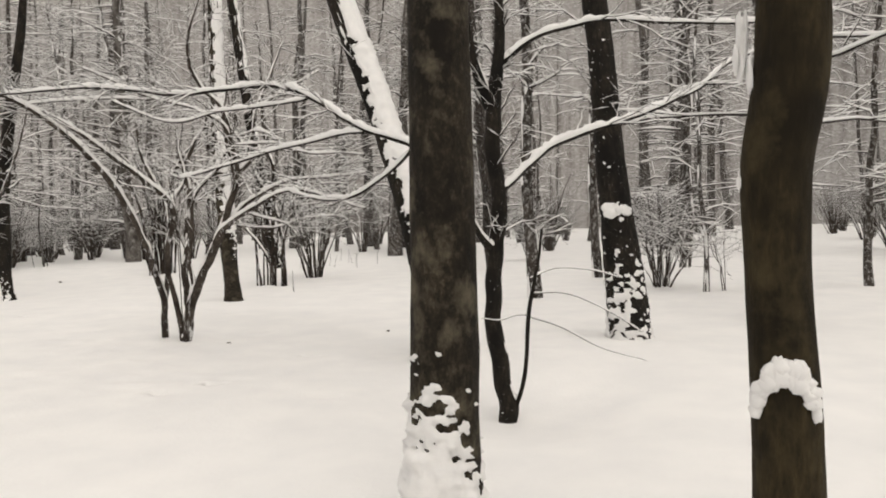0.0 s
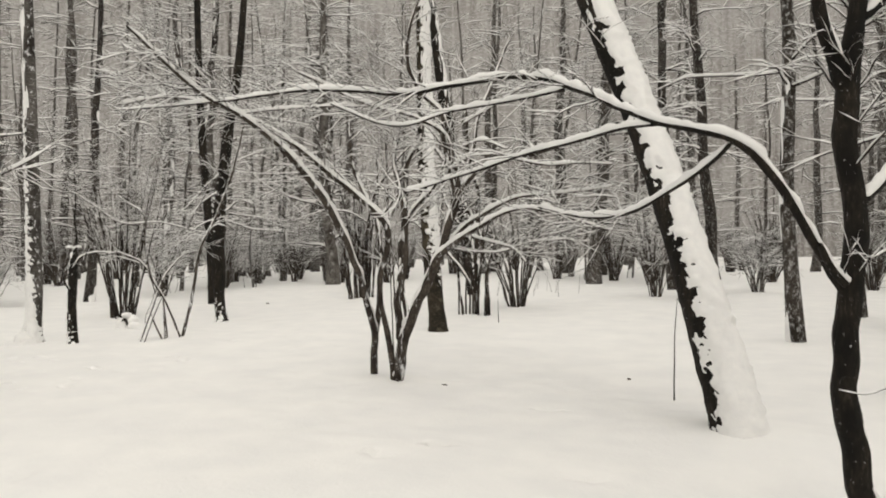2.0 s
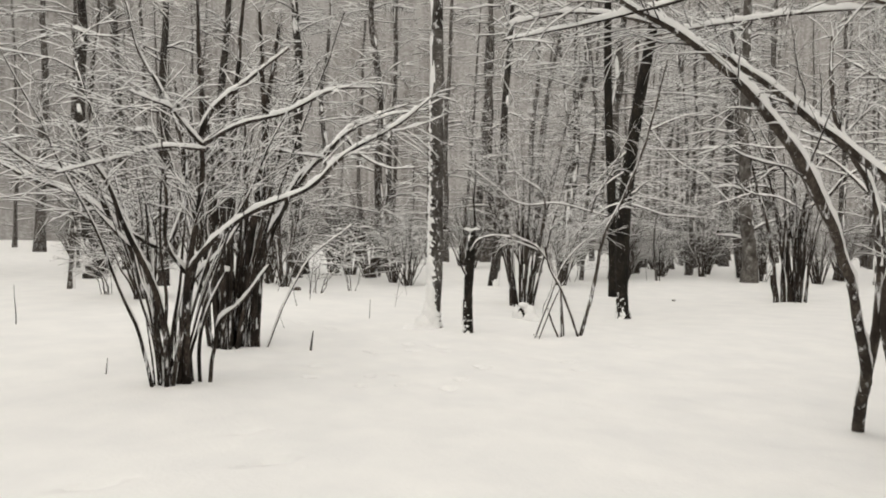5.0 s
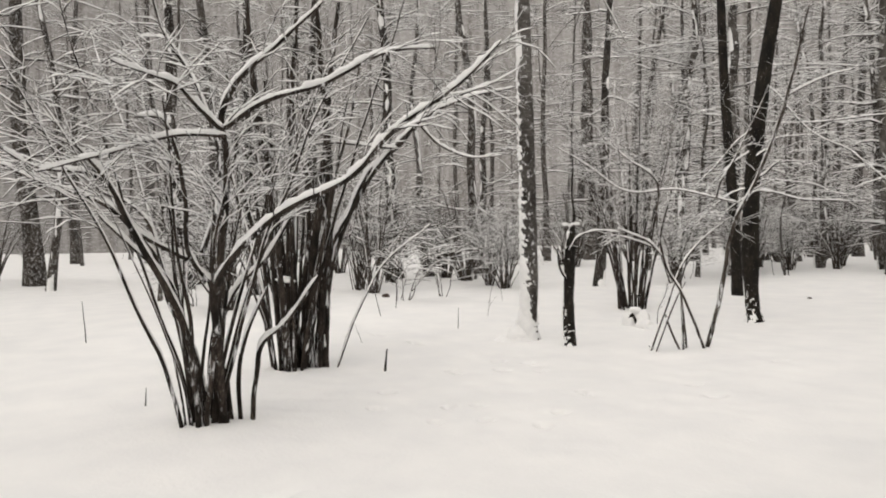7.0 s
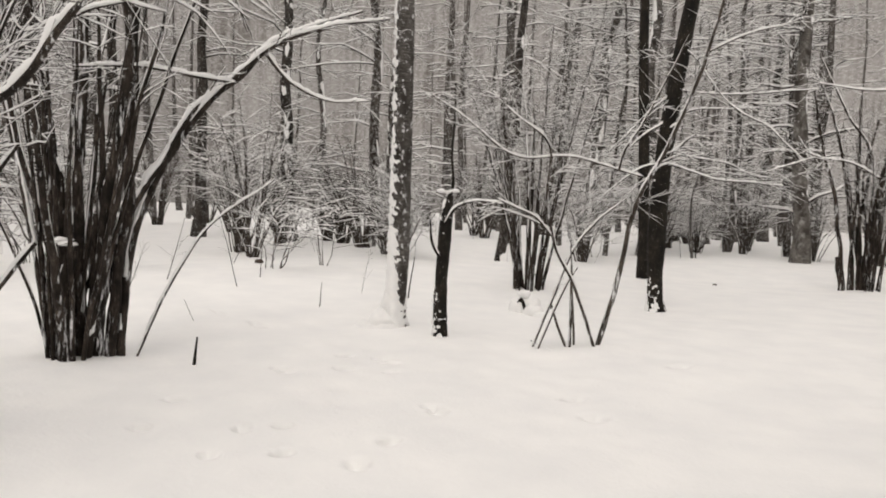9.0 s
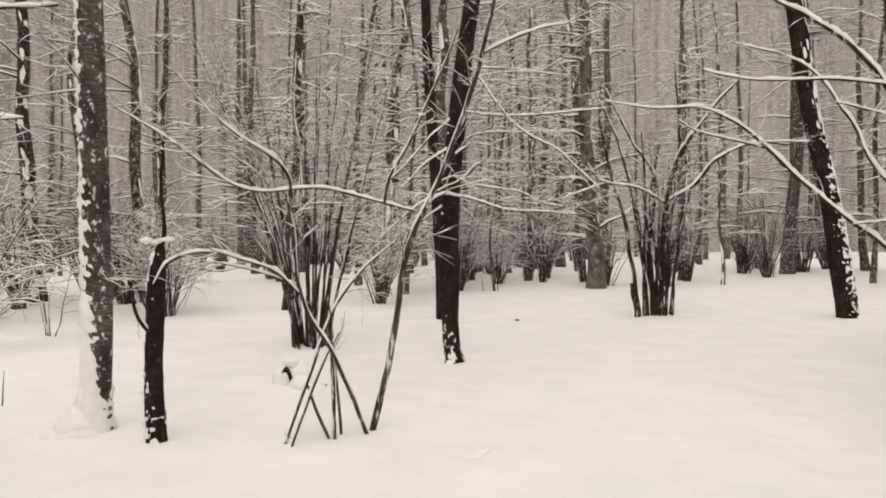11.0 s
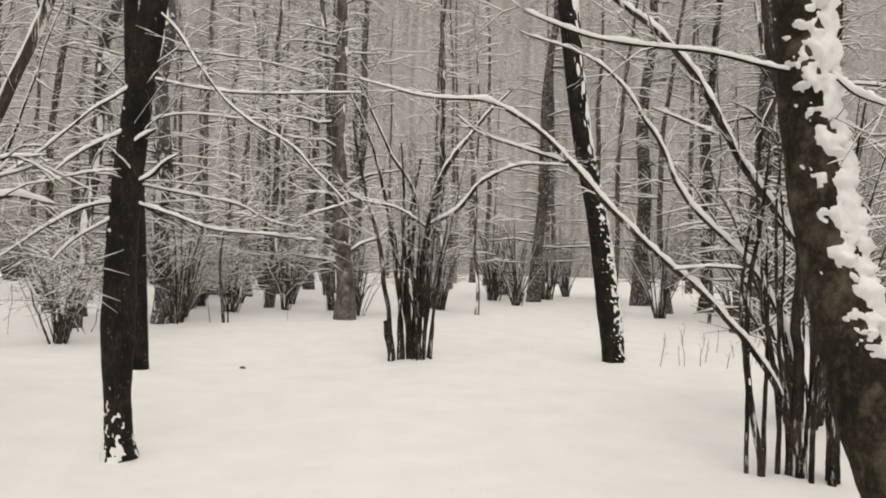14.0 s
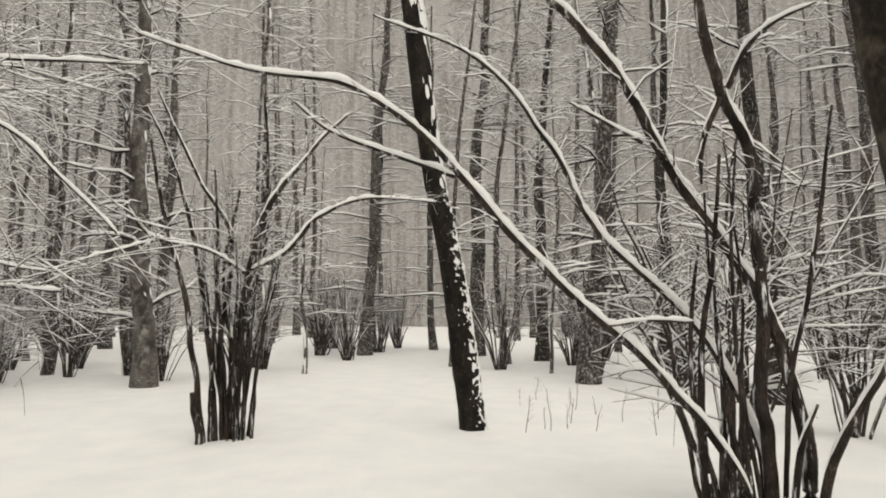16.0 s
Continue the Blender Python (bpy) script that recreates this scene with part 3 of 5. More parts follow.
limb(tree, "bough", (-9.8, 16.56, 3.09, 0.015), (-9.91, 16.18, 2.76, 0.012), (-9.98, 15.77, 2.37, 0.009), (-10.02, 15.41, 2.11, 0.004), mat=BARK_DARK, depth=0.034)
limb(tree, "bough", (-9.8, 16.56, 2.7, 0.015), (-9.91, 16.26, 2.52, 0.014), (-10.02, 15.74, 2.12, 0.004), mat=BARK_DARK, depth=0.034)
limb(tree, "bough", (-9.84, 16.52, 2.08, 0.017), (-9.88, 16.41, 2.07, 0.017), (-9.94, 16.17, 2.01, 0.016), (-9.98, 15.91, 1.86, 0.014), (-10, 15.59, 1.64, 0.009), (-9.99, 15.28, 1.43, 0.004), mat=BARK_DARK, depth=0.034)
limb(tree, "bough", (-9.85, 16.51, 1.97, 0.012), (-9.97, 16.13, 1.73, 0.009), (-10.01, 15.9, 1.51, 0.004), mat=BARK_DARK, depth=0.034)
limb(tree, "bough", (-9.79, 16.57, 3.15, 0.015), (-9.31, 16.8, 3.06, 0.012), (-9.09, 16.9, 3.05, 0.013), (-8.35, 17.16, 3.05, 0.01), (-7.98, 17.26, 3.06, 0.005), mat=BARK_DARK, depth=0.034)
limb(tree, "bough", (-9.81, 16.55, 2.72, 0.012), (-9.59, 16.87, 2.86, 0.01), (-9.24, 17.3, 2.89, 0.008), (-8.91, 17.64, 2.91, 0.005), mat=BARK_DARK, depth=0.034)
limb(tree, "bough", (-9.84, 16.52, 2.08, 0.015), (-9.63, 16.58, 2.01, 0.015), (-9.05, 16.7, 1.85, 0.012), (-8.62, 16.77, 1.81, 0.01), (-8.15, 16.82, 1.76, 0.005), mat=BARK_DARK, depth=0.034)
limb(tree, "bough", (-9.83, 16.53, 2.24, 0.012), (-9.74, 16.72, 2.21, 0.013), (-9.52, 17.09, 2.15, 0.013), (-9.34, 17.36, 2.1, 0.011), (-9.14, 17.63, 1.97, 0.008), (-8.94, 17.86, 1.93, 0.006), mat=BARK_DARK, depth=0.034)
limb(tree, "bough", (-9.79, 16.5, 2.21, 0.017), (-9.63, 16.57, 2.28, 0.017), (-9.52, 16.61, 2.4, 0.015), (-9.4, 16.65, 2.47, 0.007), mat=BARK_DARK, depth=0.034)
limb(tree, "bough", (-9.81, 16.48, 2.51, 0.02), (-9.59, 16.49, 2.62, 0.019), (-9.52, 16.49, 2.65, 0.01), mat=BARK_DARK, depth=0.034)
limb(tree, "bough", (-9.77, 16.56, 2.24, 0.02), (-9.77, 16.37, 2.39, 0.017), (-9.77, 16.31, 2.43, 0.007), mat=BARK_DARK, depth=0.034)
limb(tree, "bough", (-9.79, 16.57, 3.86, 0.015), (-9.48, 16.65, 3.55, 0.01), (-9.21, 16.68, 3.18, 0.01), (-8.77, 16.76, 2.75, 0.01), (-8.4, 16.83, 2.54, 0.01), (-8.15, 16.85, 2.28, 0.007), (-7.9, 16.85, 2.04, 0.005), mat=BARK_DARK, depth=0.034)
twiggery(tree, 5, 1.0, 3, seed=108)
tree = thing("dark_tree", -13.02, 20.2, "straight dark tree with snowy side twigs", "tree")
trunk(tree, (-13.02, 20.2, -0.12, 0.136), (-13.03, 20.19, 0.47, 0.119), (-13.1, 20.13, 2.49, 0.113), (-13.2, 20.05, 4.73, 0.101), (-13.25, 20.01, 6.93, 0.089), (-13.25, 20.01, 11.18, 0.05), (-13.25, 20.01, 10.5, 0.02),
      mat=BARK_DARK, cling=0.2, face=-60, grip=0.5, thick=0.02, low=0.3, lump=12)
twiggery(tree, 5, 1.0, 3, seed=109)
tree = thing("sapling_clump", -7.93, 12.93, "thin crossing saplings with a snow-laden side bough", "shrub")
limb(tree, "stem", (-7.93, 13.05, -0.25, 0.029), (-7.75, 13.15, 0.53, 0.026), (-7.52, 13.25, 1.62, 0.021), (-7.36, 13.34, 1.99, 0.018), (-7.07, 13.47, 2.88, 0.016), (-6.86, 13.53, 3.75, 0.007), depth=0.036)
limb(tree, "stem", (-7.85, 12.86, -0.25, 0.014), (-8.02, 12.67, 0.25, 0.014), (-8.06, 12.63, 0.43, 0.009), depth=0.036)
limb(tree, "stem", (-8.18, 12.39, -0.25, 0.014), (-8.1, 12.71, 0.56, 0.014), (-8.04, 12.9, 0.99, 0.012), (-7.93, 13.11, 1.29, 0.01), (-7.79, 13.32, 1.49, 0.005), depth=0.036)
limb(tree, "stem", (-7.96, 12.88, -0.25, 0.012), (-7.99, 12.85, 0.42, 0.01), (-8.03, 12.81, 1, 0.005), depth=0.036)
limb(tree, "bough", (-7.6, 13.3, 1.68, 0.013), (-7.74, 13.12, 1.75, 0.012), (-7.93, 12.82, 1.85, 0.012), (-8.28, 12.2, 1.86, 0.01), (-8.41, 11.85, 2.1, 0.008), (-8.54, 11.47, 2.34, 0.005), depth=0.03)
limb(tree, "bough", (-7.57, 13.36, 1.7, 0.014), (-7.52, 13.55, 1.82, 0.012), (-7.46, 13.71, 1.81, 0.005), depth=0.036)
limb(tree, "bough", (-7.1, 13.48, 2.82, 0.011), (-6.91, 13.72, 2.98, 0.009), (-6.62, 14.03, 3.09, 0.004), depth=0.036)
limb(tree, "stem", (-7.7, 13.08, 1.74, 0.012), (-7.57, 13.0, 1.93, 0.011), (-7.46, 13.06, 2.17, 0.009), (-7.26, 13.16, 2.59, 0.007), (-7.1, 13.22, 2.95, 0.004), depth=0.03)
limb(tree, "stem", (-7.8, 13.1, -0.25, 0.017), (-7.88, 12.72, 0.66, 0.015), (-7.94, 12.54, 0.96, 0.013), (-7.94, 12.43, 1.23, 0.012), (-7.92, 12.35, 1.58, 0.011), (-7.87, 12.31, 1.89, 0.011), (-7.96, 11.85, 2.25, 0.005), depth=0.036)
limb(tree, "bough", (-7.96, 12.48, 1.07, 0.01), (-7.95, 12.21, 1.3, 0.01), (-7.94, 11.99, 1.37, 0.008), (-7.9, 11.74, 1.43, 0.004), depth=0.036)
limb(tree, "bough", (-7.98, 12.46, 1.16, 0.009), (-7.99, 12.12, 1.28, 0.007), (-7.97, 11.83, 1.34, 0.004), depth=0.036)
limb(tree, "stem", (-8.08, 12.36, -0.25, 0.011), (-7.99, 12.75, 0.64, 0.011), (-7.96, 12.84, 0.79, 0.006), depth=0.036)
limb(tree, "stem", (-7.91, 12.74, -0.25, 0.015), (-7.91, 12.74, 0.65, 0.012), (-7.92, 12.73, 0.81, 0.009), depth=0.036)
twiggery(tree, 4, 0.5, 3, seed=110, least=1.0)
tree = thing("hazel_bush", -7.41, 7.35, "spreading hazel bush with thick snow on its arching stems", "shrub")
limb(tree, "stem", (-7.41, 7.35, -0.12, 0.031), (-7.34, 7.32, 0.35, 0.029), (-7.26, 7.23, 0.71, 0.026), (-7.02, 6.87, 1.48, 0.019), (-6.92, 6.73, 1.72, 0.014), (-6.81, 6.56, 1.92, 0.007), depth=0.05)
limb(tree, "stem", (-7.4, 7.47, -0.12, 0.03), (-7.26, 7.43, 0.66, 0.03), (-7.15, 7.42, 1.07, 0.028), (-6.88, 7.43, 1.94, 0.021), (-6.81, 7.41, 2.17, 0.021), (-6.75, 7.46, 2.32, 0.019), (-6.57, 7.72, 2.62, 0.013), (-6.41, 7.94, 2.84, 0.007), depth=0.05)
limb(tree, "bough", (-6.75, 7.41, 2.05, 0.018), (-6.7, 7.25, 2.17, 0.016), (-6.59, 7.12, 2.26, 0.014), (-6.41, 6.9, 2.29, 0.01), (-6.22, 6.71, 2.31, 0.005), depth=0.05)
limb(tree, "stem", (-7.4, 7.52, -0.12, 0.03), (-7.19, 7.44, 0.53, 0.028), (-6.79, 7.42, 1.24, 0.026), (-6.46, 7.69, 1.54, 0.023), (-6.1, 7.97, 1.75, 0.019), (-5.75, 8.13, 2.01, 0.015), (-5.57, 8.21, 2.08, 0.012), (-5.08, 8.34, 2.33, 0.004), depth=0.05)
limb(tree, "stem", (-7.38, 7.69, -0.12, 0.018), (-7.34, 7.74, 0.41, 0.018), (-7.31, 7.79, 0.62, 0.018), (-7.28, 7.9, 0.72, 0.016), (-7.18, 8.17, 1.09, 0.01), depth=0.05)
limb(tree, "stem", (-7.39, 7.55, -0.12, 0.025), (-7.45, 7.54, 0.41, 0.023), (-7.51, 7.5, 0.68, 0.021), (-7.54, 7.58, 0.89, 0.018), (-7.58, 7.89, 1.25, 0.017), (-7.6, 8.12, 1.59, 0.01), depth=0.05)
limb(tree, "stem", (-7.38, 7.63, -0.12, 0.018), (-7.42, 7.64, 0.47, 0.016), (-7.44, 7.76, 0.82, 0.014), (-7.45, 7.87, 1.03, 0.007), depth=0.05)
limb(tree, "stem", (-7.42, 7.26, -0.12, 0.01), (-7.38, 7.21, 0.35, 0.008), (-7.33, 7.15, 0.7, 0.005), depth=0.05)
limb(tree, "stem", (-7.41, 7.39, 0.13, 0.024), (-7.52, 7.37, 0.48, 0.023), (-7.66, 7.2, 0.9, 0.021), (-7.86, 7.03, 1.57, 0.014), (-7.93, 6.85, 1.71, 0.007), depth=0.05)
limb(tree, "stem", (-7.21, 7.43, 1.03, 0.016), (-7.12, 7.21, 1.33, 0.016), (-7.04, 7.21, 1.64, 0.014), (-6.93, 7.12, 1.98, 0.012), (-6.88, 7.04, 2.11, 0.012), (-6.83, 6.88, 2.1, 0.006), depth=0.05)
limb(tree, "stem", (-7.42, 7.32, 0.26, 0.015), (-7.32, 7.21, 0.8, 0.013), (-7.26, 7.13, 1.1, 0.013), (-7.2, 6.91, 1.33, 0.011), (-7.12, 6.71, 1.53, 0.006), depth=0.05)
limb(tree, "bough", (-7.68, 7.26, 0.84, 0.027), (-7.83, 7.05, 1.37, 0.025), (-7.95, 6.81, 1.63, 0.022), (-8.11, 6.4, 1.81, 0.017), (-8.2, 6.13, 1.96, 0.009), depth=0.05)
limb(tree, "bough", (-7.67, 7.32, 1.23, 0.022), (-7.63, 6.96, 1.47, 0.021), (-7.54, 6.72, 1.82, 0.018), (-7.47, 6.35, 1.88, 0.011), (-7.4, 6.12, 2.03, 0.006), depth=0.05)
limb(tree, "bough", (-6.75, 7.41, 2.05, 0.019), (-6.47, 7.65, 2.24, 0.02), (-6.44, 7.92, 2.33, 0.018), (-6.37, 8.38, 2.56, 0.014), (-6.3, 8.66, 2.59, 0.007), depth=0.05)
limb(tree, "bough", (-6.75, 7.41, 2.01, 0.018), (-6.87, 7.18, 2.03, 0.015), (-6.83, 6.76, 1.89, 0.012), (-6.76, 6.38, 1.76, 0.006), depth=0.05)
limb(tree, "bough", (-7.63, 7.43, 1.28, 0.02), (-7.68, 7.58, 1.79, 0.018), (-7.84, 7.48, 2.45, 0.015), (-8, 7.27, 2.95, 0.013), (-8.13, 7.15, 3.47, 0.008), depth=0.05)
fill_stems(tree, 20, 3.0, 0.5, 0.016, 301, 0.1)
twiggery(tree, 3.6, 0.65, 3, seed=111, least=1.3, first=0.4, depth=0.028)
tree = thing("hazel_bush", -9.55, 8.66, "dense dark hazel clump with upright stems and a snow-capped stub", "shrub")
limb(tree, "stem", (-9.55, 8.66, -0.12, 0.05), (-9.55, 8.64, 0.65, 0.046), (-9.56, 8.6, 1.18, 0.04), (-9.61, 8.39, 2.86, 0.031), (-9.62, 8.31, 4.38, 0.013), mat=BARK_MOTTLED, depth=0.045)
limb(tree, "stem", (-9.52, 8.76, -0.12, 0.049), (-9.61, 8.75, 1.83, 0.038), (-9.68, 8.95, 4.82, 0.014), mat=BARK_MOTTLED, depth=0.045)
limb(tree, "stem", (-9.5, 8.86, -0.12, 0.049), (-9.45, 8.89, 0.75, 0.049), (-9.39, 8.95, 1.56, 0.043), (-9.32, 9.05, 2.36, 0.037), (-9.3, 8.99, 3.13, 0.029), (-9.27, 8.94, 3.98, 0.016), mat=BARK_MOTTLED, depth=0.045)
limb(tree, "stem", (-9.47, 8.95, -0.12, 0.049), (-9.47, 9.12, 1.84, 0.044), (-9.49, 9.16, 2.92, 0.033), (-9.48, 9.27, 3.91, 0.019), mat=BARK_MOTTLED, depth=0.045)
limb(tree, "stem", (-9.45, 9.03, -0.12, 0.038), (-9.63, 9.19, 1.01, 0.039), (-9.71, 9.58, 1.87, 0.038), (-9.7, 9.95, 2.35, 0.033), (-9.62, 10.44, 2.79, 0.027), (-9.52, 10.8, 3, 0.024), (-9.29, 11.45, 3.16, 0.012), mat=BARK_MOTTLED, depth=0.045)
limb(tree, "stem", (-9.56, 8.62, 0.18, 0.032), (-9.65, 8.56, 0.75, 0.032), (-9.8, 8.37, 1.56, 0.027), (-10.05, 8.22, 3.19, 0.014), mat=BARK_MOTTLED, depth=0.045)
limb(tree, "stem", (-9.4, 8.63, -0.12, 0.053), (-9.4, 8.62, 0.56, 0.053), (-9.4, 8.65, 0.88, 0.047), mat=BARK_MOTTLED, depth=0.045)
limb(tree, "stem", (-9.42, 9.12, -0.12, 0.014), (-9.47, 9.4, 0.5, 0.014), (-9.52, 9.68, 0.96, 0.011), (-9.46, 10.36, 1.51, 0.006), mat=BARK_MOTTLED, depth=0.045)
limb(tree, "bough", (-9.41, 8.81, 0.18, 0.039), (-9.61, 9.19, 1.23, 0.034), (-9.67, 9.43, 1.68, 0.032), (-9.71, 9.73, 2.15, 0.03), (-9.7, 10.08, 2.45, 0.029), (-9.68, 10.4, 2.8, 0.027), (-9.6, 10.82, 3.04, 0.022), (-9.48, 11.25, 3.22, 0.011), mat=BARK_MOTTLED, depth=0.045)
limb(tree, "bough", (-9.61, 10, 2.39, 0.021), (-9.53, 9.58, 2.39, 0.02), (-9.43, 9.18, 2.39, 0.016), (-9.23, 8.65, 2.28, 0.009), mat=BARK_MOTTLED, depth=0.045)
limb(tree, "bough", (-9.69, 10.35, 2.72, 0.019), (-9.55, 10.58, 2.44, 0.016), (-9.44, 10.76, 2.32, 0.013), (-9.18, 11.17, 2.29, 0.008), mat=BARK_MOTTLED, depth=0.045)
fill_stems(tree, 12, 3.4, 0.4, 0.034, 302, 0.16, BARK_MOTTLED)
fill_stems(tree, 18, 4.2, 0.34, 0.02, 303, 0.17, BARK_MOTTLED)
twiggery(tree, 1.2, 0.6, 3, seed=112, least=1.9, first=0.5, depth=0.022)
tree = thing("hazel_bush", -9.77, 23.14, "upright hazel clump with two snowy arching limbs", "shrub")
limb(tree, "stem", (-9.77, 23.14, -0.12, 0.0759), (-9.77, 23.14, 0.09, 0.066), (-9.72, 23.09, 1.09, 0.058), (-9.65, 23.06, 1.92, 0.054), (-9.34, 23.09, 3.18, 0.046), (-9.11, 23.14, 3.52, 0.038), (-8.67, 23.23, 4.08, 0.025), (-8.3, 23.29, 4.47, 0.013), depth=0.045)
limb(tree, "bough", (-9.55, 23.01, 2.21, 0.037), (-9.06, 23.07, 2.51, 0.037), (-8.65, 23.09, 2.96, 0.033), (-8.07, 23.12, 3.21, 0.029), (-7.57, 23.13, 3.2, 0.02), (-7.04, 23.11, 3.14, 0.012), depth=0.045)
limb(tree, "bough", (-9.65, 23.08, 2.16, 0.033), (-9.98, 22.76, 2.44, 0.029), (-10.63, 22.12, 2.66, 0.019), (-10.77, 21.89, 2.95, 0.011), depth=0.045)
limb(tree, "bough", (-10.57, 22.34, 2.57, 0.02), (-10.88, 21.98, 2.42, 0.019), (-11.24, 21.49, 2.21, 0.011), depth=0.045)
limb(tree, "stem", (-10.16, 22.97, -0.12, 0.045), (-10.25, 22.91, 0.68, 0.041), (-10.42, 22.8, 1.91, 0.037), (-10.65, 22.66, 2.89, 0.029), (-10.82, 22.55, 3.95, 0.016), depth=0.045)
limb(tree, "stem", (-10.02, 23.03, -0.12, 0.04255), (-10.02, 23.03, 0.02, 0.037), (-10.21, 23.06, 1.5, 0.038), (-10.48, 23.04, 2.93, 0.03), (-10.84, 22.94, 4.04, 0.021), (-11.09, 22.85, 4.55, 0.013), depth=0.045)
limb(tree, "stem", (-9.94, 23.07, -0.12, 0.037), (-9.99, 23.08, 1.42, 0.038), (-9.93, 23.13, 2.77, 0.03), (-10.29, 22.99, 3.43, 0.025), (-10.86, 22.75, 4.68, 0.013), depth=0.045)
limb(tree, "stem", (-9.83, 23.11, -0.12, 0.04255), (-9.83, 23.11, 0.06, 0.037), (-9.79, 23.22, 1.42, 0.034), (-9.52, 23.39, 2.53, 0.03), (-9.53, 23.46, 3.68, 0.022), (-9.64, 23.51, 5.03, 0.013), depth=0.045)
limb(tree, "stem", (-10.08, 23.01, -0.12, 0.033), (-10.06, 22.95, 1.09, 0.029), (-9.99, 22.9, 2.33, 0.025), (-10.04, 22.81, 3.57, 0.012), depth=0.045)
limb(tree, "stem", (-9.9, 23.08, -0.12, 0.03795), (-9.9, 23.08, 0.01, 0.033), (-9.88, 23.16, 1.09, 0.029), (-10.01, 23.17, 2.09, 0.025), (-9.88, 23.31, 3.39, 0.017), depth=0.045)
limb(tree, "stem", (-10.16, 22.86, -0.12, 0.05635), (-10.16, 22.86, 0, 0.049), (-10.23, 22.8, 0.37, 0.049), (-10.24, 22.77, 0.57, 0.036), depth=0.045)
fill_stems(tree, 20, 3.8, 0.24, 0.024, 303, 0.2)
twiggery(tree, 2.5, 0.6, 2, seed=113, first=0.5)
tree = thing("leaning_tree", -6.57, 23.8, "gently leaning dark tree with snow down one edge", "tree")
trunk(tree, (-6.57, 23.8, -0.12, 0.224), (-6.59, 23.8, 0.11, 0.195), (-6.68, 23.79, 0.81, 0.188), (-6.94, 23.77, 2.56, 0.161), (-7.12, 23.75, 3.42, 0.153), (-7.4, 23.71, 5.6, 0.165), (-7.84, 23.63, 9.34, 0.124), (-8.08, 23.58, 11.84, 0.093), (-7.95, 23.61, 10.5, 0.037),
      mat=BARK_DARK, sides=48, step=0.025, relief=0.09, cling=0.42, face=-85, thick=0.014, low=-0.2, lump=24, patchy=1.6, squash=0.9)
twiggery(tree, 4, 1.0, 3, seed=114)
tree = thing("snowy_tree", -4.18, 14.93, "leaning brown tree with heavy snow lumps along its upper side", "tree")
trunk(tree, (-4.18, 14.93, -0.12, 0.2), (-4.22, 15.01, 0.05, 0.165), (-4.49, 15.46, 1, 0.145), (-4.67, 15.73, 2, 0.136), (-4.76, 15.84, 3, 0.13), (-4.8, 15.9, 4.2, 0.12), (-4.97, 16.15, 10.5, 0.036),
      mat=BARK_ALDER, sides=72, step=0.018, relief=0.07, cling=1.1, face=-96, grip=1.0, thick=0.038, low=-2.2, high=1.7, lump=20, patchy=1.5, squash=1.1)
limb(tree, "bough", (-4.75, 15.74, 2.62, 0.014), (-4.95, 15.64, 2.66, 0.012), (-5.17, 15.51, 2.69, 0.012), (-5.42, 15.36, 2.7, 0.011), (-5.72, 15.15, 2.71, 0.009), (-5.99, 14.91, 2.78, 0.004), mat=BARK_DARK, depth=0.04)
limb(tree, "bough", (-4.69, 15.84, 2.71, 0.014), (-4.54, 15.59, 2.48, 0.012), (-4.36, 15.3, 2.31, 0.005), mat=BARK_DARK, depth=0.04)
twiggery(tree, 3, 0.8, 3, seed=115)
tree = thing("hazel_bush", -4.55, 17.85, "tall hazel thicket with long arching stems carrying snow", "shrub")
limb(tree, "stem", (-4.57, 17.86, -0.12, 0.035), (-4.57, 17.86, 0.48, 0.029), (-4.9, 17.82, 1.04, 0.028), (-5.94, 17.67, 2.09, 0.025), (-6.58, 17.46, 2.77, 0.02), (-6.85, 17.35, 2.92, 0.018), (-7.48, 17.03, 2.98, 0.01), (-7.81, 16.8, 3.06, 0.005), depth=0.04)
limb(tree, "bough", (-6.29, 17.68, 2.47, 0.017), (-6.74, 17.56, 2.62, 0.015), (-7.02, 17.45, 2.71, 0.011), (-7.17, 17.39, 2.83, 0.005), depth=0.04)
limb(tree, "stem", (-4.56, 17.85, -0.12, 0.031), (-4.56, 17.85, 0.47, 0.026), (-4.54, 17.98, 0.86, 0.027), (-4.68, 18.2, 1.37, 0.027), (-5.46, 18.66, 2.39, 0.026), (-5.67, 18.79, 2.86, 0.022), (-6.18, 18.98, 3.59, 0.017), (-7.08, 19.07, 4.07, 0.007), depth=0.04)
limb(tree, "stem", (-4.27, 17.87, -0.12, 0.055), (-4.27, 17.87, 0.45, 0.046), (-4.32, 17.91, 1.12, 0.042), (-4.49, 17.97, 1.71, 0.04), (-4.87, 18.07, 2.39, 0.036), (-5.56, 18.17, 3.59, 0.032), (-6.25, 18.17, 4.19, 0.023), (-6.8, 18.1, 4.59, 0.013), depth=0.04)
limb(tree, "stem", (-4.52, 17.84, -0.12, 0.052), (-4.52, 17.84, 0.44, 0.043), (-4.53, 17.9, 1.11, 0.041), (-4.51, 18, 2.37, 0.037), (-4.54, 18.03, 2.68, 0.037), (-4.66, 18.09, 3.04, 0.038), (-4.74, 18.13, 3.45, 0.035), (-4.8, 18.21, 4.42, 0.024), depth=0.04)
limb(tree, "bough", (-4.69, 17.99, 2.99, 0.02), (-4.81, 18.01, 2.64, 0.017), (-4.81, 18.01, 2.45, 0.007), depth=0.04)
limb(tree, "bough", (-4.66, 17.98, 3.03, 0.02), (-4.58, 17.85, 3.23, 0.018), (-4.43, 17.71, 3.35, 0.014), (-4.28, 17.56, 3.39, 0.007), depth=0.04)
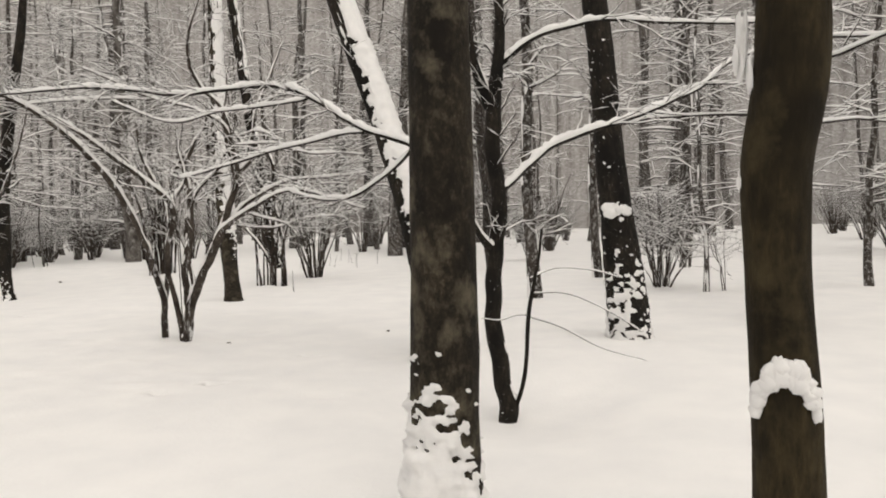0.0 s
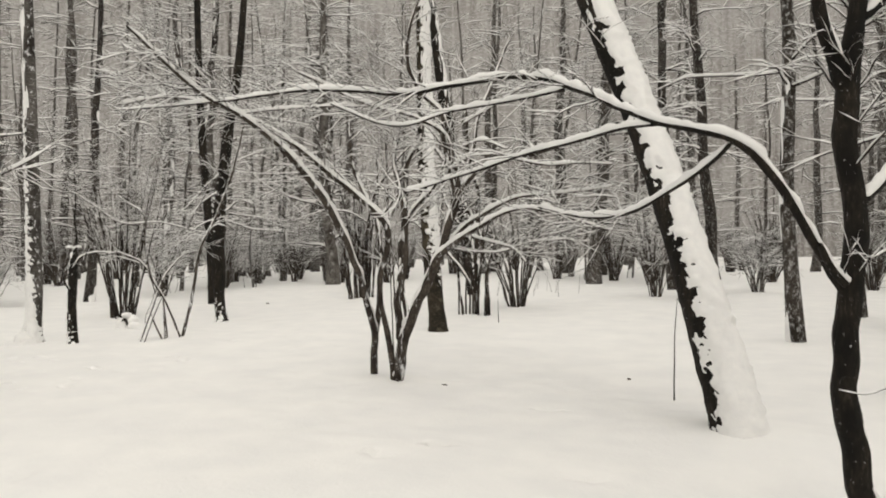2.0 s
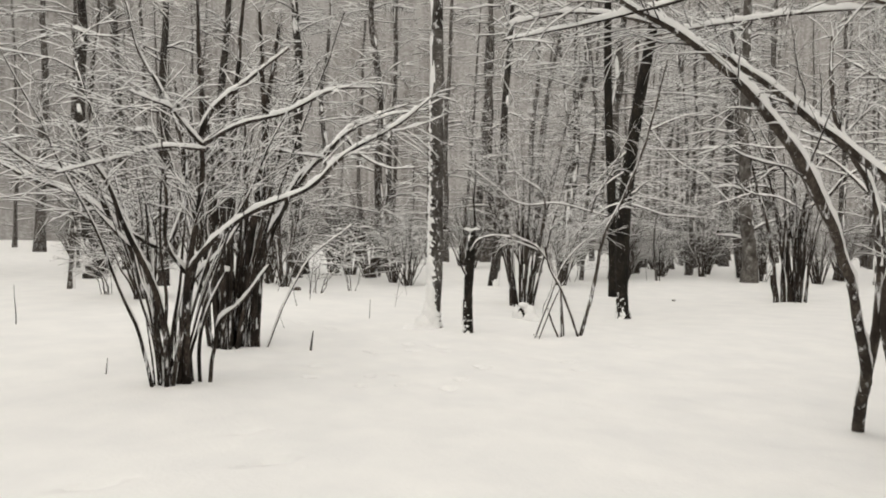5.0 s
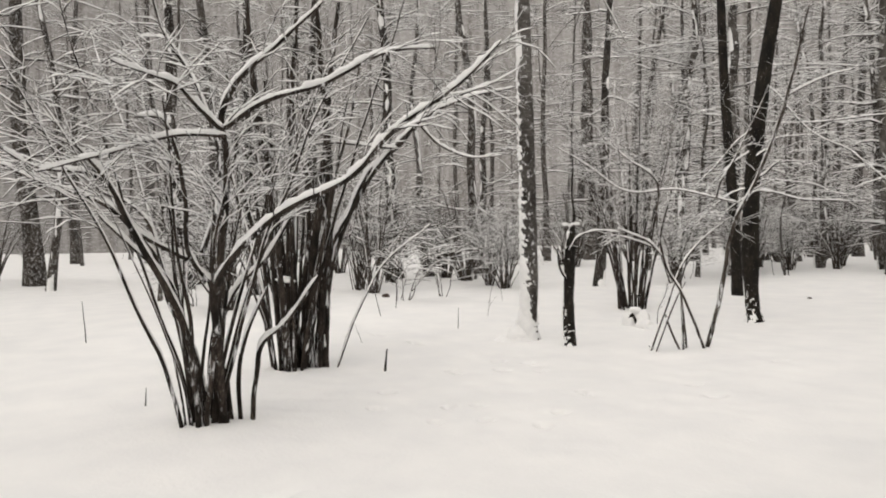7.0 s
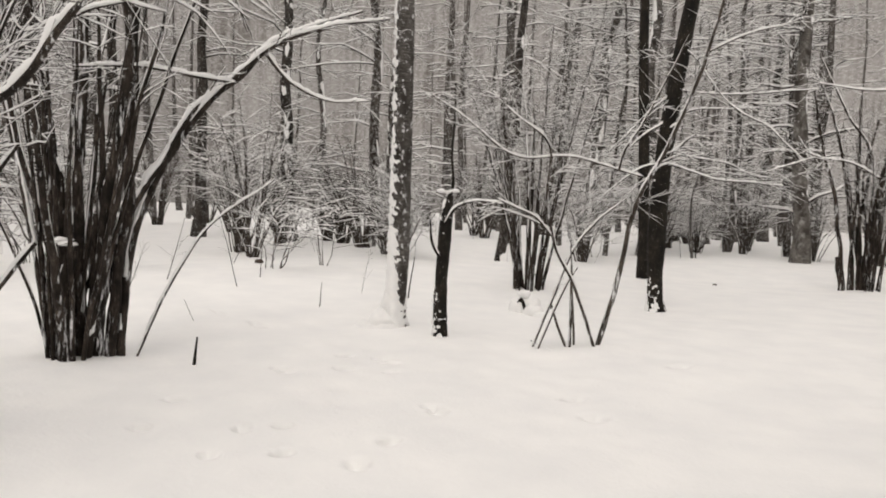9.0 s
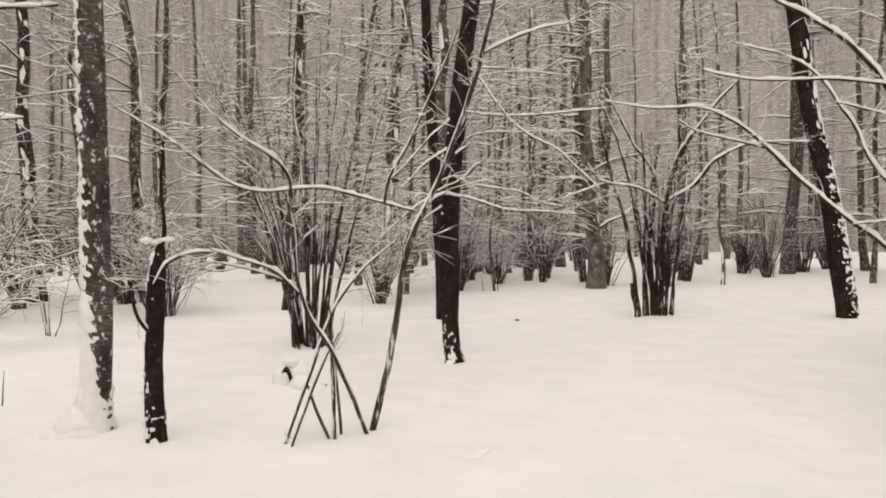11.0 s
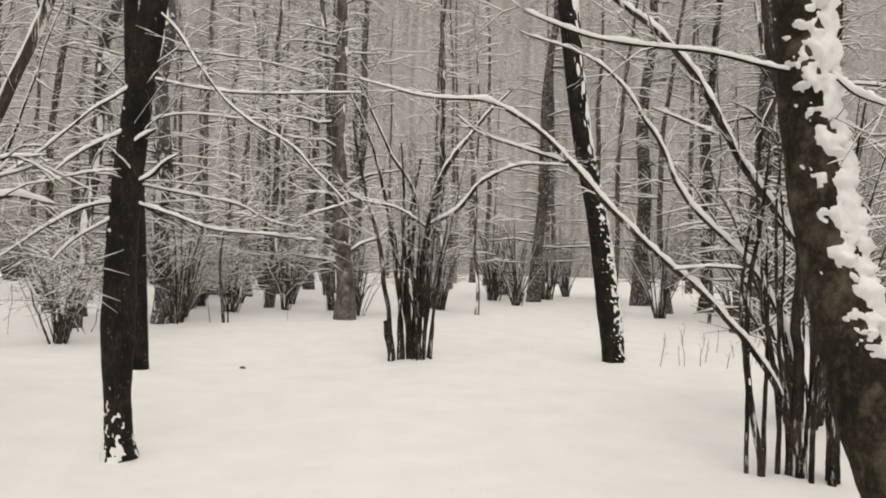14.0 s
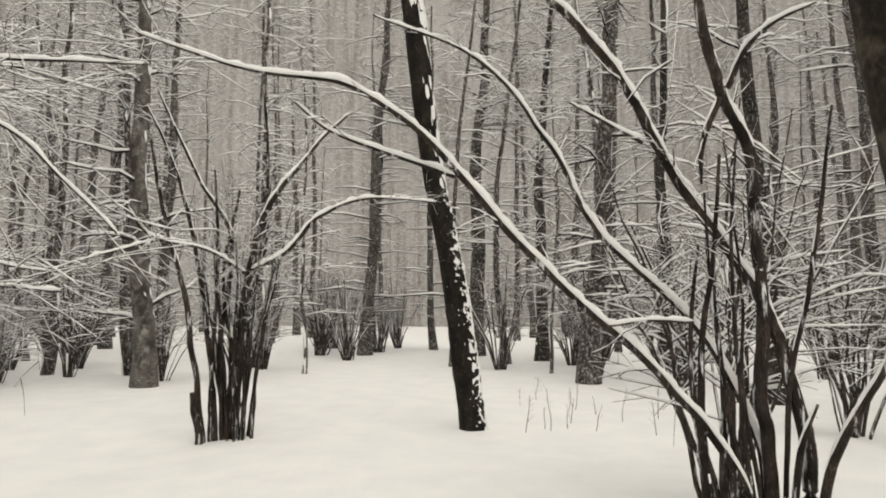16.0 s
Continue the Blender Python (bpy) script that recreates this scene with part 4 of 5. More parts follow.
limb(tree, "stem", (-4.87, 17.82, -0.12, 0.019), (-4.87, 17.82, 0.46, 0.016), (-4.91, 17.9, 1.6, 0.014), (-4.86, 17.92, 2.07, 0.007), depth=0.04)
limb(tree, "stem", (-4.75, 17.9, -0.12, 0.022), (-4.75, 17.9, 0.45, 0.018), (-4.72, 18.09, 1.9, 0.009), depth=0.04)
limb(tree, "stem", (-4.46, 17.83, -0.12, 0.018), (-4.46, 17.83, 0.48, 0.015), (-4.4, 17.86, 1.06, 0.016), (-4.14, 17.9, 2.42, 0.012), (-4.07, 17.91, 2.89, 0.007), depth=0.04)
limb(tree, "stem", (-4.28, 17.77, -0.12, 0.035), (-4.28, 17.77, 0.51, 0.029), (-4.21, 17.69, 0.89, 0.026), (-4.12, 17.6, 1.17, 0.023), (-3.94, 17.44, 1.62, 0.016), depth=0.04)
limb(tree, "bough", (-4.93, 17.83, 1.61, 0.014), (-5.25, 17.68, 1.62, 0.014), (-5.42, 17.59, 1.59, 0.007), depth=0.04)
limb(tree, "bough", (-5.14, 18.06, 2.72, 0.017), (-5.36, 17.91, 2.8, 0.015), (-5.62, 17.7, 2.89, 0.007), depth=0.04)
limb(tree, "stem", (-4.77, 17.77, -0.12, 0.034), (-4.77, 17.77, 0.15, 0.028), (-4.82, 17.79, 0.48, 0.026), (-4.89, 17.83, 1.37, 0.02), (-4.8, 17.84, 1.95, 0.015), (-4.75, 17.87, 2.61, 0.009), depth=0.04)
limb(tree, "stem", (-4.65, 17.86, -0.12, 0.024), (-4.65, 17.86, 0.24, 0.02), (-4.72, 17.87, 1.04, 0.018), (-4.79, 17.87, 1.72, 0.011), (-4.83, 17.87, 2.39, 0.007), depth=0.04)
limb(tree, "stem", (-4.58, 17.85, -0.12, 0.02), (-4.59, 17.85, 0.49, 0.017), (-4.67, 17.86, 1.27, 0.015), (-4.68, 17.86, 1.72, 0.013), (-4.65, 17.86, 2.61, 0.007), depth=0.04)
limb(tree, "stem", (-4.54, 17.85, -0.12, 0.018), (-4.54, 17.85, 0.17, 0.015), (-4.56, 17.87, 0.6, 0.015), (-4.61, 17.89, 1.04, 0.013), (-4.62, 17.92, 1.95, 0.009), (-4.7, 17.96, 2.85, 0.004), depth=0.04)
limb(tree, "stem", (-4.43, 17.74, -0.12, 0.025), (-4.43, 17.74, 0.19, 0.021), (-4.37, 17.73, 0.98, 0.017), (-4.3, 17.72, 1.18, 0.008), depth=0.04)
twiggery(tree, 1.6, 0.45, 2, seed=116, least=1.6)

# ---- a thick hazel stool among the trees ----
tree = thing("hazel_bush", -12.1, 16.05, "dense hazel stool with thick pale-edged upright stems", "shrub")
fill_stems(tree, 28, 4.6, 0.32, 0.024, 310, 0.24)
twiggery(tree, 3, 0.7, 3, seed=311, first=0.45)


# ---- small things in the snow ----
def lump(sheet, x, y, z, rx, ry, rz, seed, rings=10, sides=14):
    """A rounded, uneven clod."""
    th, ph = np.linspace(0.02, np.pi - 0.02, rings)[:, None], np.linspace(0, 2 * np.pi, sides, endpoint=False)[None]
    d = np.stack([np.sin(th) * np.cos(ph), np.sin(th) * np.sin(ph), np.cos(th) * np.ones_like(ph)], -1)
    k = 1 + 0.28 * lattice(d * 1.7, seed) + 0.12 * lattice(d * 4.3, seed + 1)
    sheet.rings((d * k[..., None] * np.array([rx, ry, rz]) + np.array([x, y, z]))[None])


def clod_on(owner, x, y, z, rx, ry, rz, seed, count=11):
    """A ragged clump of snow made of many small lumps."""
    o, r, sheet = owner.location, np.random.default_rng(seed), Sheet()
    for k in range(count):
        d = r.normal(size=3) * 0.42
        w = 0.14 + 0.3 * r.random()
        lump(sheet, x - o[0] + d[0] * rx, y - o[1] + d[1] * ry, z - o[2] + d[2] * rz - 0.3 * rz * d[0] ** 2, rx * w, ry * (w + 0.2), rz * (w + 0.1), seed + k, 8, 11)
    part("snow_clump", sheet, SNOW_TREE, owner, "ragged lump of snow caught on the wood")


mossy = bpy.data.objects["mossy_tree"]
sheet = Sheet()
for k in range(15):
    u = k / 14 * 2 - 1
    a = radians(-107 + 50 * u)
    high = 0.94 + 0.045 * math.cos(u * 1.7) - 0.05 * abs(u) ** 3
    for j in range(2):
        lump(sheet, 1.88 + 0.1 * math.cos(a) - mossy.location.x, 4.78 + 0.1 * math.sin(a) - mossy.location.y, high - 0.03 * j - mossy.location.z,
             0.02 + 0.006 * math.sin(k * 2.1), 0.02, 0.03 + 0.006 * math.cos(k * 1.3) - 0.008 * abs(u), 401 + k + 31 * j, 9, 12)
part("snow_clump", sheet, SNOW_TREE, mossy, "arched lump of snow caught on the bark")
clod_on(mossy, 1.775, 4.82, 1.50, 0.02, 0.05, 0.05, 411, 6)
clod_on(mossy, 1.775, 4.82, 1.93, 0.022, 0.05, 0.13, 421, 10)
clod_on(bpy.data.objects["tree_stump"], -8.87, 11.94, 1.49, 0.08, 0.08, 0.04, 431, 9)
clod_on(bpy.data.objects["old_tree"], 2.09, 10.87, 1.47, 0.17, 0.04, 0.10, 441, 40)
hazel_stub = [o for o in bpy.data.objects if o.name.startswith("hazel_bush") and abs(o.location.x + 9.55) < 0.2][0]
clod_on(hazel_stub, -9.36, 8.62, 0.96, 0.09, 0.09, 0.04, 461, 8)

# snow drifted up against the birch
birch = bpy.data.objects["birch_tree"]
sheet = Sheet()
for k, q in enumerate([(-0.06, -0.08, 0.02, 0.2, 0.2, 0.2), (-0.08, -0.04, 0.16, 0.1, 0.11, 0.26), (-0.14, -0.13, -0.02, 0.27, 0.27, 0.12)]):
    lump(sheet, *q, 480 + k, 16, 22)
part("snow_drift", sheet, SNOW_TREE, birch, "small drift of snow against the foot")

# a snow-covered stump with a dark hollow
stump = thing("snowy_stump", -9.75, 13.8, "small broken stump almost buried in snow", "stump")
body, cap = Sheet(), Sheet()
arch = smooth_path([(-0.062, -0.021, -0.052, 0.023), (-0.052, -0.031, 0.124, 0.023), (0, -0.031, 0.207, 0.021), (0.052, -0.021, 0.124, 0.019), (0.052, 0, -0.021, 0.019)], 0.03)
tubes(body, arch[None, :, :3], arch[None, :, 3], 9)
part("wood", body, BARK_DARK, stump)
for k, q in enumerate([(0, 0.021, 0.259, 0.083, 0.083, 0.052), (-0.103, 0.052, 0.062, 0.135, 0.124, 0.155), (0.124, 0.062, 0.052, 0.145, 0.135, 0.114), (0, 0.103, 0.103, 0.165, 0.124, 0.145), (0.248, 0.103, 0, 0.135, 0.145, 0.083)]):
    lump(cap, *q, 470 + k)
part("snow", cap, SNOW_TREE, stump, "rounded cap of snow")


def stalk(x, y, high, thick, lean, seed, name="stick", label="thin bare stick standing up out of the snow", category="stick", twigs=0):
    r = np.random.default_rng(seed)
    ob = thing(name, x, y, label, category)
    a = r.random() * 6.28
    pts = [(x + math.cos(a) * lean * u + 0.02 * r.normal() * high, y + math.sin(a) * lean * u, float(ground(x, y)) - 0.05 + (high + 0.05) * u, thick * (1 - 0.6 * u)) for u in (0, 0.35, 0.7, 1)]
    limb(ob, "stem", *pts, sides=5, step=0.06, depth=0.01, mat=BARK_DARK if thick > 0.008 else TWIG)
    if twigs:
        dark, white = Sheet(), Sheet()
        p, q = offshoots(r, ob_paths[ob.name][0][0], ob_paths[ob.name][0][1], twigs, high * 0.35, spread=0.6, lift=0.3, knots=3, least=0.002)
        tubes(dark, p, q, 3)
        part("sprig", dark, TWIG, ob, "fine side sprigs", "stuff")
    return ob


stalk(-8.92, 9.49, 0.23, 0.017, 0.03, 501, label="short dark broken stick standing in the snow")
stalk(-0.2, 10.78, 0.95, 0.008, 0.05, 502)
stalk(-3.73, 16.93, 0.45, 0.009, 0.06, 503)
stalk(-8.6, 7.13, 0.16, 0.008, 0.05, 504)
stalk(-13.11, 6.97, 0.55, 0.009, 0.06, 505)
stalk(-11.11, 11.68, 0.30, 0.007, 0.02, 506)
stalk(-11.4, 13.15, 0.75, 0.012, 0.12, 507)
stalk(-10.9, 10.1, 0.25, 0.004, 0.2, 508)
stalk(-15.72, 25.92, 1.1, 0.018, 0.1, 509)
stalk(-16.09, 25.78, 0.5, 0.010, 0.08, 510)
for k, (x, y) in enumerate([(-5.93, 26.6), (-5.62, 27.6), (-5.25, 24.15), (-4.86, 24.0), (-5.86, 23.7), (-5.58, 24.05), (-4.09, 23.74), (-5.49, 23.91), (-5.18, 24.6),
                            (-4.4, 24.8), (-4.7, 25.6), (-5.0, 26.2), (-3.8, 25.2)]):
    stalk(x, y, 0.3 + 0.35 * ((k * 7) % 5) / 5, 0.006, 0.08, 520 + k, "dry_weed", "dry brown weed stalk poking through the snow", "weed", 6)
for k, (x, y) in enumerate([(-13.2, 9.9), (-12.9, 11.3), (-13.6, 11.9), (-14.2, 14.6), (-11.9, 12.7), (-13.9, 10.6), (-12.2, 16.4), (-10.4, 14.9), (-15.9, 12.3)]):
    stalk(x, y, 0.6 + 0.5 * ((k * 3) % 4) / 4, 0.007, 0.25, 540 + k, "thin_sapling", "wispy leafless sapling in the snow", "sapling", 8)

# fallen stick and dark bits lying on the snow
ob = thing("fallen_stick", -8.1, 12.57, "thin fallen stick lying on the snow", "stick")
z = float(ground(-8.1, 12.57))
limb(ob, "stem", (-8.31, 12.62, z + 0.03, 0.009), (-8.1, 12.57, z + 0.012, 0.009), (-7.86, 12.53, z + 0.01, 0.006), sides=6, depth=0.004)
LEAF, n, l, b = material("dead_leaf", 0.8)
l.new(ramp(n, l, noise_tex(n, l, coords(n, l, (1, 1, 1)), 40.0), (0.3, (0.02, 0.014, 0.01)), (0.7, (0.07, 0.045, 0.028))), b.inputs["Base Color"])
for k, (x, y, size) in enumerate([(-2.48, 10.81, 0.03), (-12.0, 21.3, 0.055), (-9.6, 14.14, 0.045), (-0.72, 11.73, 0.022), (-15.96, 12.82, 0.13)]):
    ob = thing("dead_leaf", x, y, "dark curled dead leaf lying on the snow", "leaf")
    sheet = Sheet()
    lump(sheet, 0, 0, size * 0.25, size, size * 0.6, size * 0.4, 560 + k, 7, 10)
    part("blade", sheet, LEAF, ob)

# ---- forest trees, shrubs and saplings: a few of each kind, then copies ----
def forest_tree(name, label, radius, height, boughs, twigs, seed, mat=None, far=False, lean=0.045):
    """A tall bare tree: bole, boughs from low down, and twigs that carry snow."""
    r = np.random.default_rng(seed)
    ob = tagged(new(name), label, "tree", "trees of the wood")
    K = 14
    u = np.linspace(0, 1, K)
    P = np.zeros((1, K, 3))
    P[0, :, 2] = u * height - 0.15
    wob = r.normal(size=(K, 2)).cumsum(axis=0) * 0.06
    wob += np.outer(np.sin(u * np.pi * (1 + r.random())), r.normal(size=2) * 0.12)
    wob -= wob[:1]
    P[0, :, :2] = wob + np.outer(u, r.normal(size=2) * lean * height)
    R = (radius * (1 - 0.8 * u) + 0.35 * radius * np.exp(-u * height / 0.25))[None]
    sides = 7 if far else 13
    c = smooth_path(np.hstack([P[0], R[0][:, None]]), 0.9 if far else 0.22)
    PP, RR = c[None, :, :3], c[None, :, 3]
    t, side, up = frames_along(PP)
    a = np.linspace(0, 2 * np.pi, sides, endpoint=False)
    ring = np.cos(a)[:, None] * side[:, :, None] + np.sin(a)[:, None] * up[:, :, None]
    body = PP[:, :, None] + RR[:, :, None, None] * ring
    body = body + ring * (RR[:, :, None] * 0.07 * lattice(body * np.array([18, 18, 4.0]), seed))[..., None]
    bole = part("trunk", Sheet().rings(body), mat or BARK_FAR, ob)
    if not far:
        n = 0.5 * lattice(body * 11.0, seed + 5) + 0.5 * lattice(body * 27.0, seed + 6)
        much = 0.5 * (ring * np.array([math.cos(seed), math.sin(seed), 0.2])).sum(-1) + n - 0.62 + 0.15 * np.clip(1 - body[..., 2] / 0.6, 0, 1)
        off = np.where(much > 0, 0.022 * np.clip(much * 2, 0, 1) ** 0.7, np.maximum(much * 0.05, -0.012))
        part("snow", Sheet().rings(body + ring * off[..., None]), SNOW_TREE, bole, "snow stuck to the bark")
    first = 1.3 / height
    B, RB = offshoots(r, P, R, boughs, 2.3, spread=1.0, lift=0.1, flat=0.22, droop=0.2, first=first, thick=0.2, knots=3 if far else 5, least=0.008, curl=0.5)
    T, RT = offshoots(r, B, RB, twigs, 0.8, spread=0.7, lift=0.04, flat=0.25, droop=0.12, first=0.15, thick=0.4, knots=2 if far else 3, least=0.007 if far else 0.004, curl=0.4)
    dark, white = Sheet(), Sheet()
    sets = [(B, RB, 3 if far else 4), (T, RT, 3)]
    if not far:
        S, RS = offshoots(r, T, RT, 2, 0.4, spread=0.65, lift=0.03, flat=0.25, droop=0.1, thick=0.6, knots=2, least=0.003, curl=0.4)
        sets.append((S, RS, 3))
    for p, q, s in sets:
        tubes(dark, p, q, s)
        if far and p.shape[1] == 2:
            p, q = p[:len(p) * 5 // 6], q[:len(q) * 5 // 6]
        snow_tubes(white, p, q, s, 0.11 if far else 0.075, seed, lump=2.5, cover=0.9)
    tw = part("crown", dark, TWIG, ob, "bare branches and twigs", "stuff")
    part("snow", white, SNOW_TREE, tw, "snow lying on the branches", "stuff")
    return ob


def hazel(name, label, stems, height, seed, far=False, spread=0.34, thick=0.022):
    """A clump of many stems from one stool, arching outwards, with snowy twigs."""
    r = np.random.default_rng(seed)
    ob = tagged(new(name), label, "shrub", "shrubs of the wood")
    K = 5 if far else 9
    u = np.linspace(0, 1, K)
    ang = r.random(stems) * 2 * np.pi
    out = spread * (0.25 + r.random(stems)) * height
    tall = height * (0.55 + 0.5 * r.random(stems))
    foot = 0.11 * r.random(stems) + 0.02
    way = np.stack([np.cos(ang), np.sin(ang)], -1)
    P = np.zeros((stems, K, 3))
    P[..., :2] = way[:, None] * (foot[:, None] + out[:, None] * u[None] ** 1.2)[..., None]
    P[..., :2] += r.normal(size=(stems, K, 2)).cumsum(axis=1) * 0.03
    P[..., 2] = tall[:, None] * (u[None] - 0.16 * u[None] ** 3) - 0.1
    R = (thick * (0.55 + 0.7 * r.random(stems)))[:, None] * (1 - 0.75 * u[None])
    if far:
        body = Sheet()
        tubes(body, P, R, 4)
        part("clump", body, BARK_STEM, ob, "many slender brown stems", "stuff")
    else:
        for k in range(stems):
            body = Sheet()
            tubes(body, P[k:k + 1], R[k:k + 1], 7)
            part("stem", body, BARK_STEM, ob)
    T, RT = offshoots(r, P, R, 7 if far else 9, 1.0, spread=0.8, lift=0.1, flat=0.4, droop=0.12, first=0.35, thick=0.4, knots=2 if far else 3, least=0.006 if far else 0.0035, curl=0.5)
    dark, white = Sheet(), Sheet()
    sets = [(T, RT, 3)]
    if not far:
        S, RS = offshoots(r, T, RT, 2, 0.4, spread=0.65, lift=0.08, flat=0.4, thick=0.6, knots=2, least=0.003, curl=0.5)
        sets.append((S, RS, 3))
    snow_tubes(white, P, R, 3 if far else 5, 0.02, seed, lump=3.0, cover=0.4)
    for p, q, s in sets:
        tubes(dark, p, q, s)
        snow_tubes(white, p, q, s, 0.085 if far else 0.06, seed, lump=2.5, cover=0.8)
    tw = part("crown", dark, TWIG, ob, "fine bare twigs", "stuff")
    part("snow", white, SNOW_TREE, tw, "snow lying on the twigs", "stuff")
    return ob


THIN, MID, THICK = "slim bare young tree with snow on its twigs", "bare forest tree with snow caught on bark and branches", "stout bare forest tree with a snow-flecked dark trunk"
BIRCHY = "pale-barked tree with snow plastered on its trunk"
SHRUB = "many-stemmed bare hazel clump with snowy twigs"
KINDS = {
    "slim": [forest_tree("forest_tree", THIN, 0.04, 7.0, 20, 6, s, lean=0.03) for s in (14,)],
    "thin": [forest_tree("forest_tree", THIN, 0.065, 9.5, 30, 8, s, lean=0.05) for s in (11, 12)],
    "mid": [forest_tree("forest_tree", MID, 0.115, 14.0, 36, 9, s) for s in (21, 22, 23)],
    "thick": [forest_tree("forest_tree", THICK, 0.18, 15.0, 36, 9, s, BARK_WOOD) for s in (31, 32)],
    "birch": [forest_tree("forest_tree", BIRCHY, 0.12, 14.0, 30, 8, s, BARK_BIRCH) for s in (41,)],
    "pale": [forest_tree("forest_tree", BIRCHY, 0.23, 15.0, 34, 9, s, BARK_PALE, lean=0.01) for s in (43,)],
    "shrub": [hazel("hazel_shrub", SHRUB, n, h, s) for n, h, s in ((22, 3.6, 51), (28, 3.0, 52), (18, 4.2, 53), (22, 2.4, 54))],
    "sapling": [hazel("sapling", "thin bare saplings standing in the snow", n, h, s, spread=0.3, thick=0.011) for n, h, s in ((4, 1.9, 61), (6, 1.5, 62))],
    "far_tree": [forest_tree("forest_tree", MID, rad, 19.0, 44, 10, s, far=True) for rad, s in ((0.13, 71), (0.18, 72), (0.24, 73), (0.15, 74))],
    "far_shrub": [hazel("hazel_shrub", SHRUB, 22, h, s, far=True, thick=0.034) for h, s in ((3.4, 81), (2.8, 82), (4.0, 83))],
}
GIRTH = {"slim": 0.04, "thin": 0.065, "mid": 0.115, "thick": 0.18, "birch": 0.12, "pale": 0.23}
USED = set()


def plant(kind, x, y, size=1.0, turn=None, girth=1.0):
    turn = rng.random() * 360 if turn is None else turn
    proto = KINDS[kind][int(rng.random() * len(KINDS[kind]))]
    m = Matrix.Translation((x, y, float(ground(x, y)))) @ Matrix.Rotation(radians(turn), 4, "Z") @ Matrix.Diagonal((size * girth, size * girth, size, 1.0))
    if not kind.startswith("far"):
        FEET.append((x, y))
    if proto.name in USED:
        return copy_thing(proto, m)
    USED.add(proto.name)
    proto.matrix_basis = m
    return proto


# kind, place, and for trees the radius of the bole
TREES = [
    ("mid", 1.2, 15.3, 0.10), ("thick", 0.1, 22.2, 0.15), ("thin", 4.2, 15.9, 0.05), ("thin", 7.2, 16.5, 0.07), ("mid", 5.1, 22.3, 0.12),
    ("mid", -19.6, 33.4, 0.11), ("thick", -23.9, 17.0, 0.19), ("thick", -25.7, 14.7, 0.17), ("mid", -26.6, 19.6, 0.14), ("mid", -21.1, 18.1, 0.13),
    ("pale", -14.0, 28.5, 0.23), ("mid", -18.0, 31.0, 0.13), ("thick", -16.3, 19.0, 0.15), ("thick", -19.6, 11.0, 0.15), ("thin", -11.7, 32.6, 0.08),
]
TREES += [
    ("thick", -11.85, 40.9, 0.18), ("thick", -12.1, 43.2, 0.21), ("mid", -20.0, 38.5, 0.15), ("slim", -15.8, 25.9, 0.033), ("thick", -7.6, 40.8, 0.25),
    ("mid", -6.3, 36.8, 0.11), ("thick", -5.2, 38.2, 0.2), ("mid", -3.6, 35.8, 0.12), ("mid", -9.6, 44.5, 0.16), ("mid", -13.6, 34.0, 0.1),
    ("mid", -15.8, 31.1, 0.11), ("birch", -16.9, 25.1, 0.2), ("mid", -17.8, 23.4, 0.12), ("thin", -17.2, 23.7, 0.08),
]
TREES += [
    ("thin", -19.7, 8.9, 0.06), ("thick", -23.6, 10.2, 0.17), ("mid", -25.6, 6.8, 0.12), ("mid", -19.6, 25.4, 0.1), ("mid", -21.1, 40.7, 0.14), ("mid", -16.0, 39.8, 0.12),
    ("mid", -21.1, 25.7, 0.12), ("thin", -5.1, 33.5, 0.06), ("thick", -1.2, 27.3, 0.19), ("mid", -22.0, 35.8, 0.12), ("thin", 1.2, 26.0, 0.07), ("thick", 6.8, 20.0, 0.18),
    ("birch", 4.38, 12.25, 0.12), ("mid", -23.9, 20.4, 0.12), ("thick", -28.5, 12.5, 0.18), ("mid", -24.5, 30.5, 0.13), ("thick", -2.2, 33.0, 0.2), ("mid", 2.6, 19.2, 0.1), ("mid", -8.0, 35.6, 0.09),
]
SHRUBS = [
    ("sapling", 4.6, 16.1), ("shrub", 3.6, 17.0), ("shrub", -11.8, 38.0), ("shrub", -6.5, 34.6), ("shrub", -1.5, 23.8), ("shrub", -17.4, 16.9), ("sapling", -17.3, 9.2),
    ("shrub", -18.1, 13.5), ("shrub", -15.6, 9.4), ("shrub", -19.4, 13.7), ("sapling", -14.4, 12.4), ("sapling", -15.1, 13.7), ("shrub", -18.6, 17.2), ("shrub", -19.4, 34.5),
    ("shrub", -17.6, 26.6), ("shrub", -17.0, 30.4), ("shrub", -14.25, 29.7), ("shrub", -7.7, 43.6), ("shrub", -19.5, 29.1), ("shrub", -23.7, 35.7), ("shrub", -3.9, 33.3),
    ("shrub", -14.1, 44.6), ("shrub", -22.2, 34.6), ("sapling", -16.9, 22.9), ("shrub", -4.2, 19.9),
]
SHRUBS += [
    ("shrub", -16.6, 25.2), ("shrub", -22, 32.8), ("shrub", -20.2, 32.5), ("shrub", -13.4, 40.3), ("shrub", -11.3, 45.2), ("shrub", -4.3, 36.3), ("shrub", -14, 42.7), ("shrub", -1.6, 33.4),
    ("shrub", -25.4, 39.2), ("shrub", -18.6, 33.3), ("shrub", -13.3, 33.8), ("shrub", -15.2, 46.4), ("shrub", -24.2, 18.4), ("shrub", -20.8, 17.8), ("shrub", -28.1, 16.6), ("shrub", -21.9, 15.8),
    ("shrub", -15.9, 21.4), ("shrub", -11.6, 42.5), ("shrub", -2.3, 30.5), ("shrub", 1.1, 26.2), ("shrub", -22.8, 18.2), ("shrub", -17.6, 28.6),
]
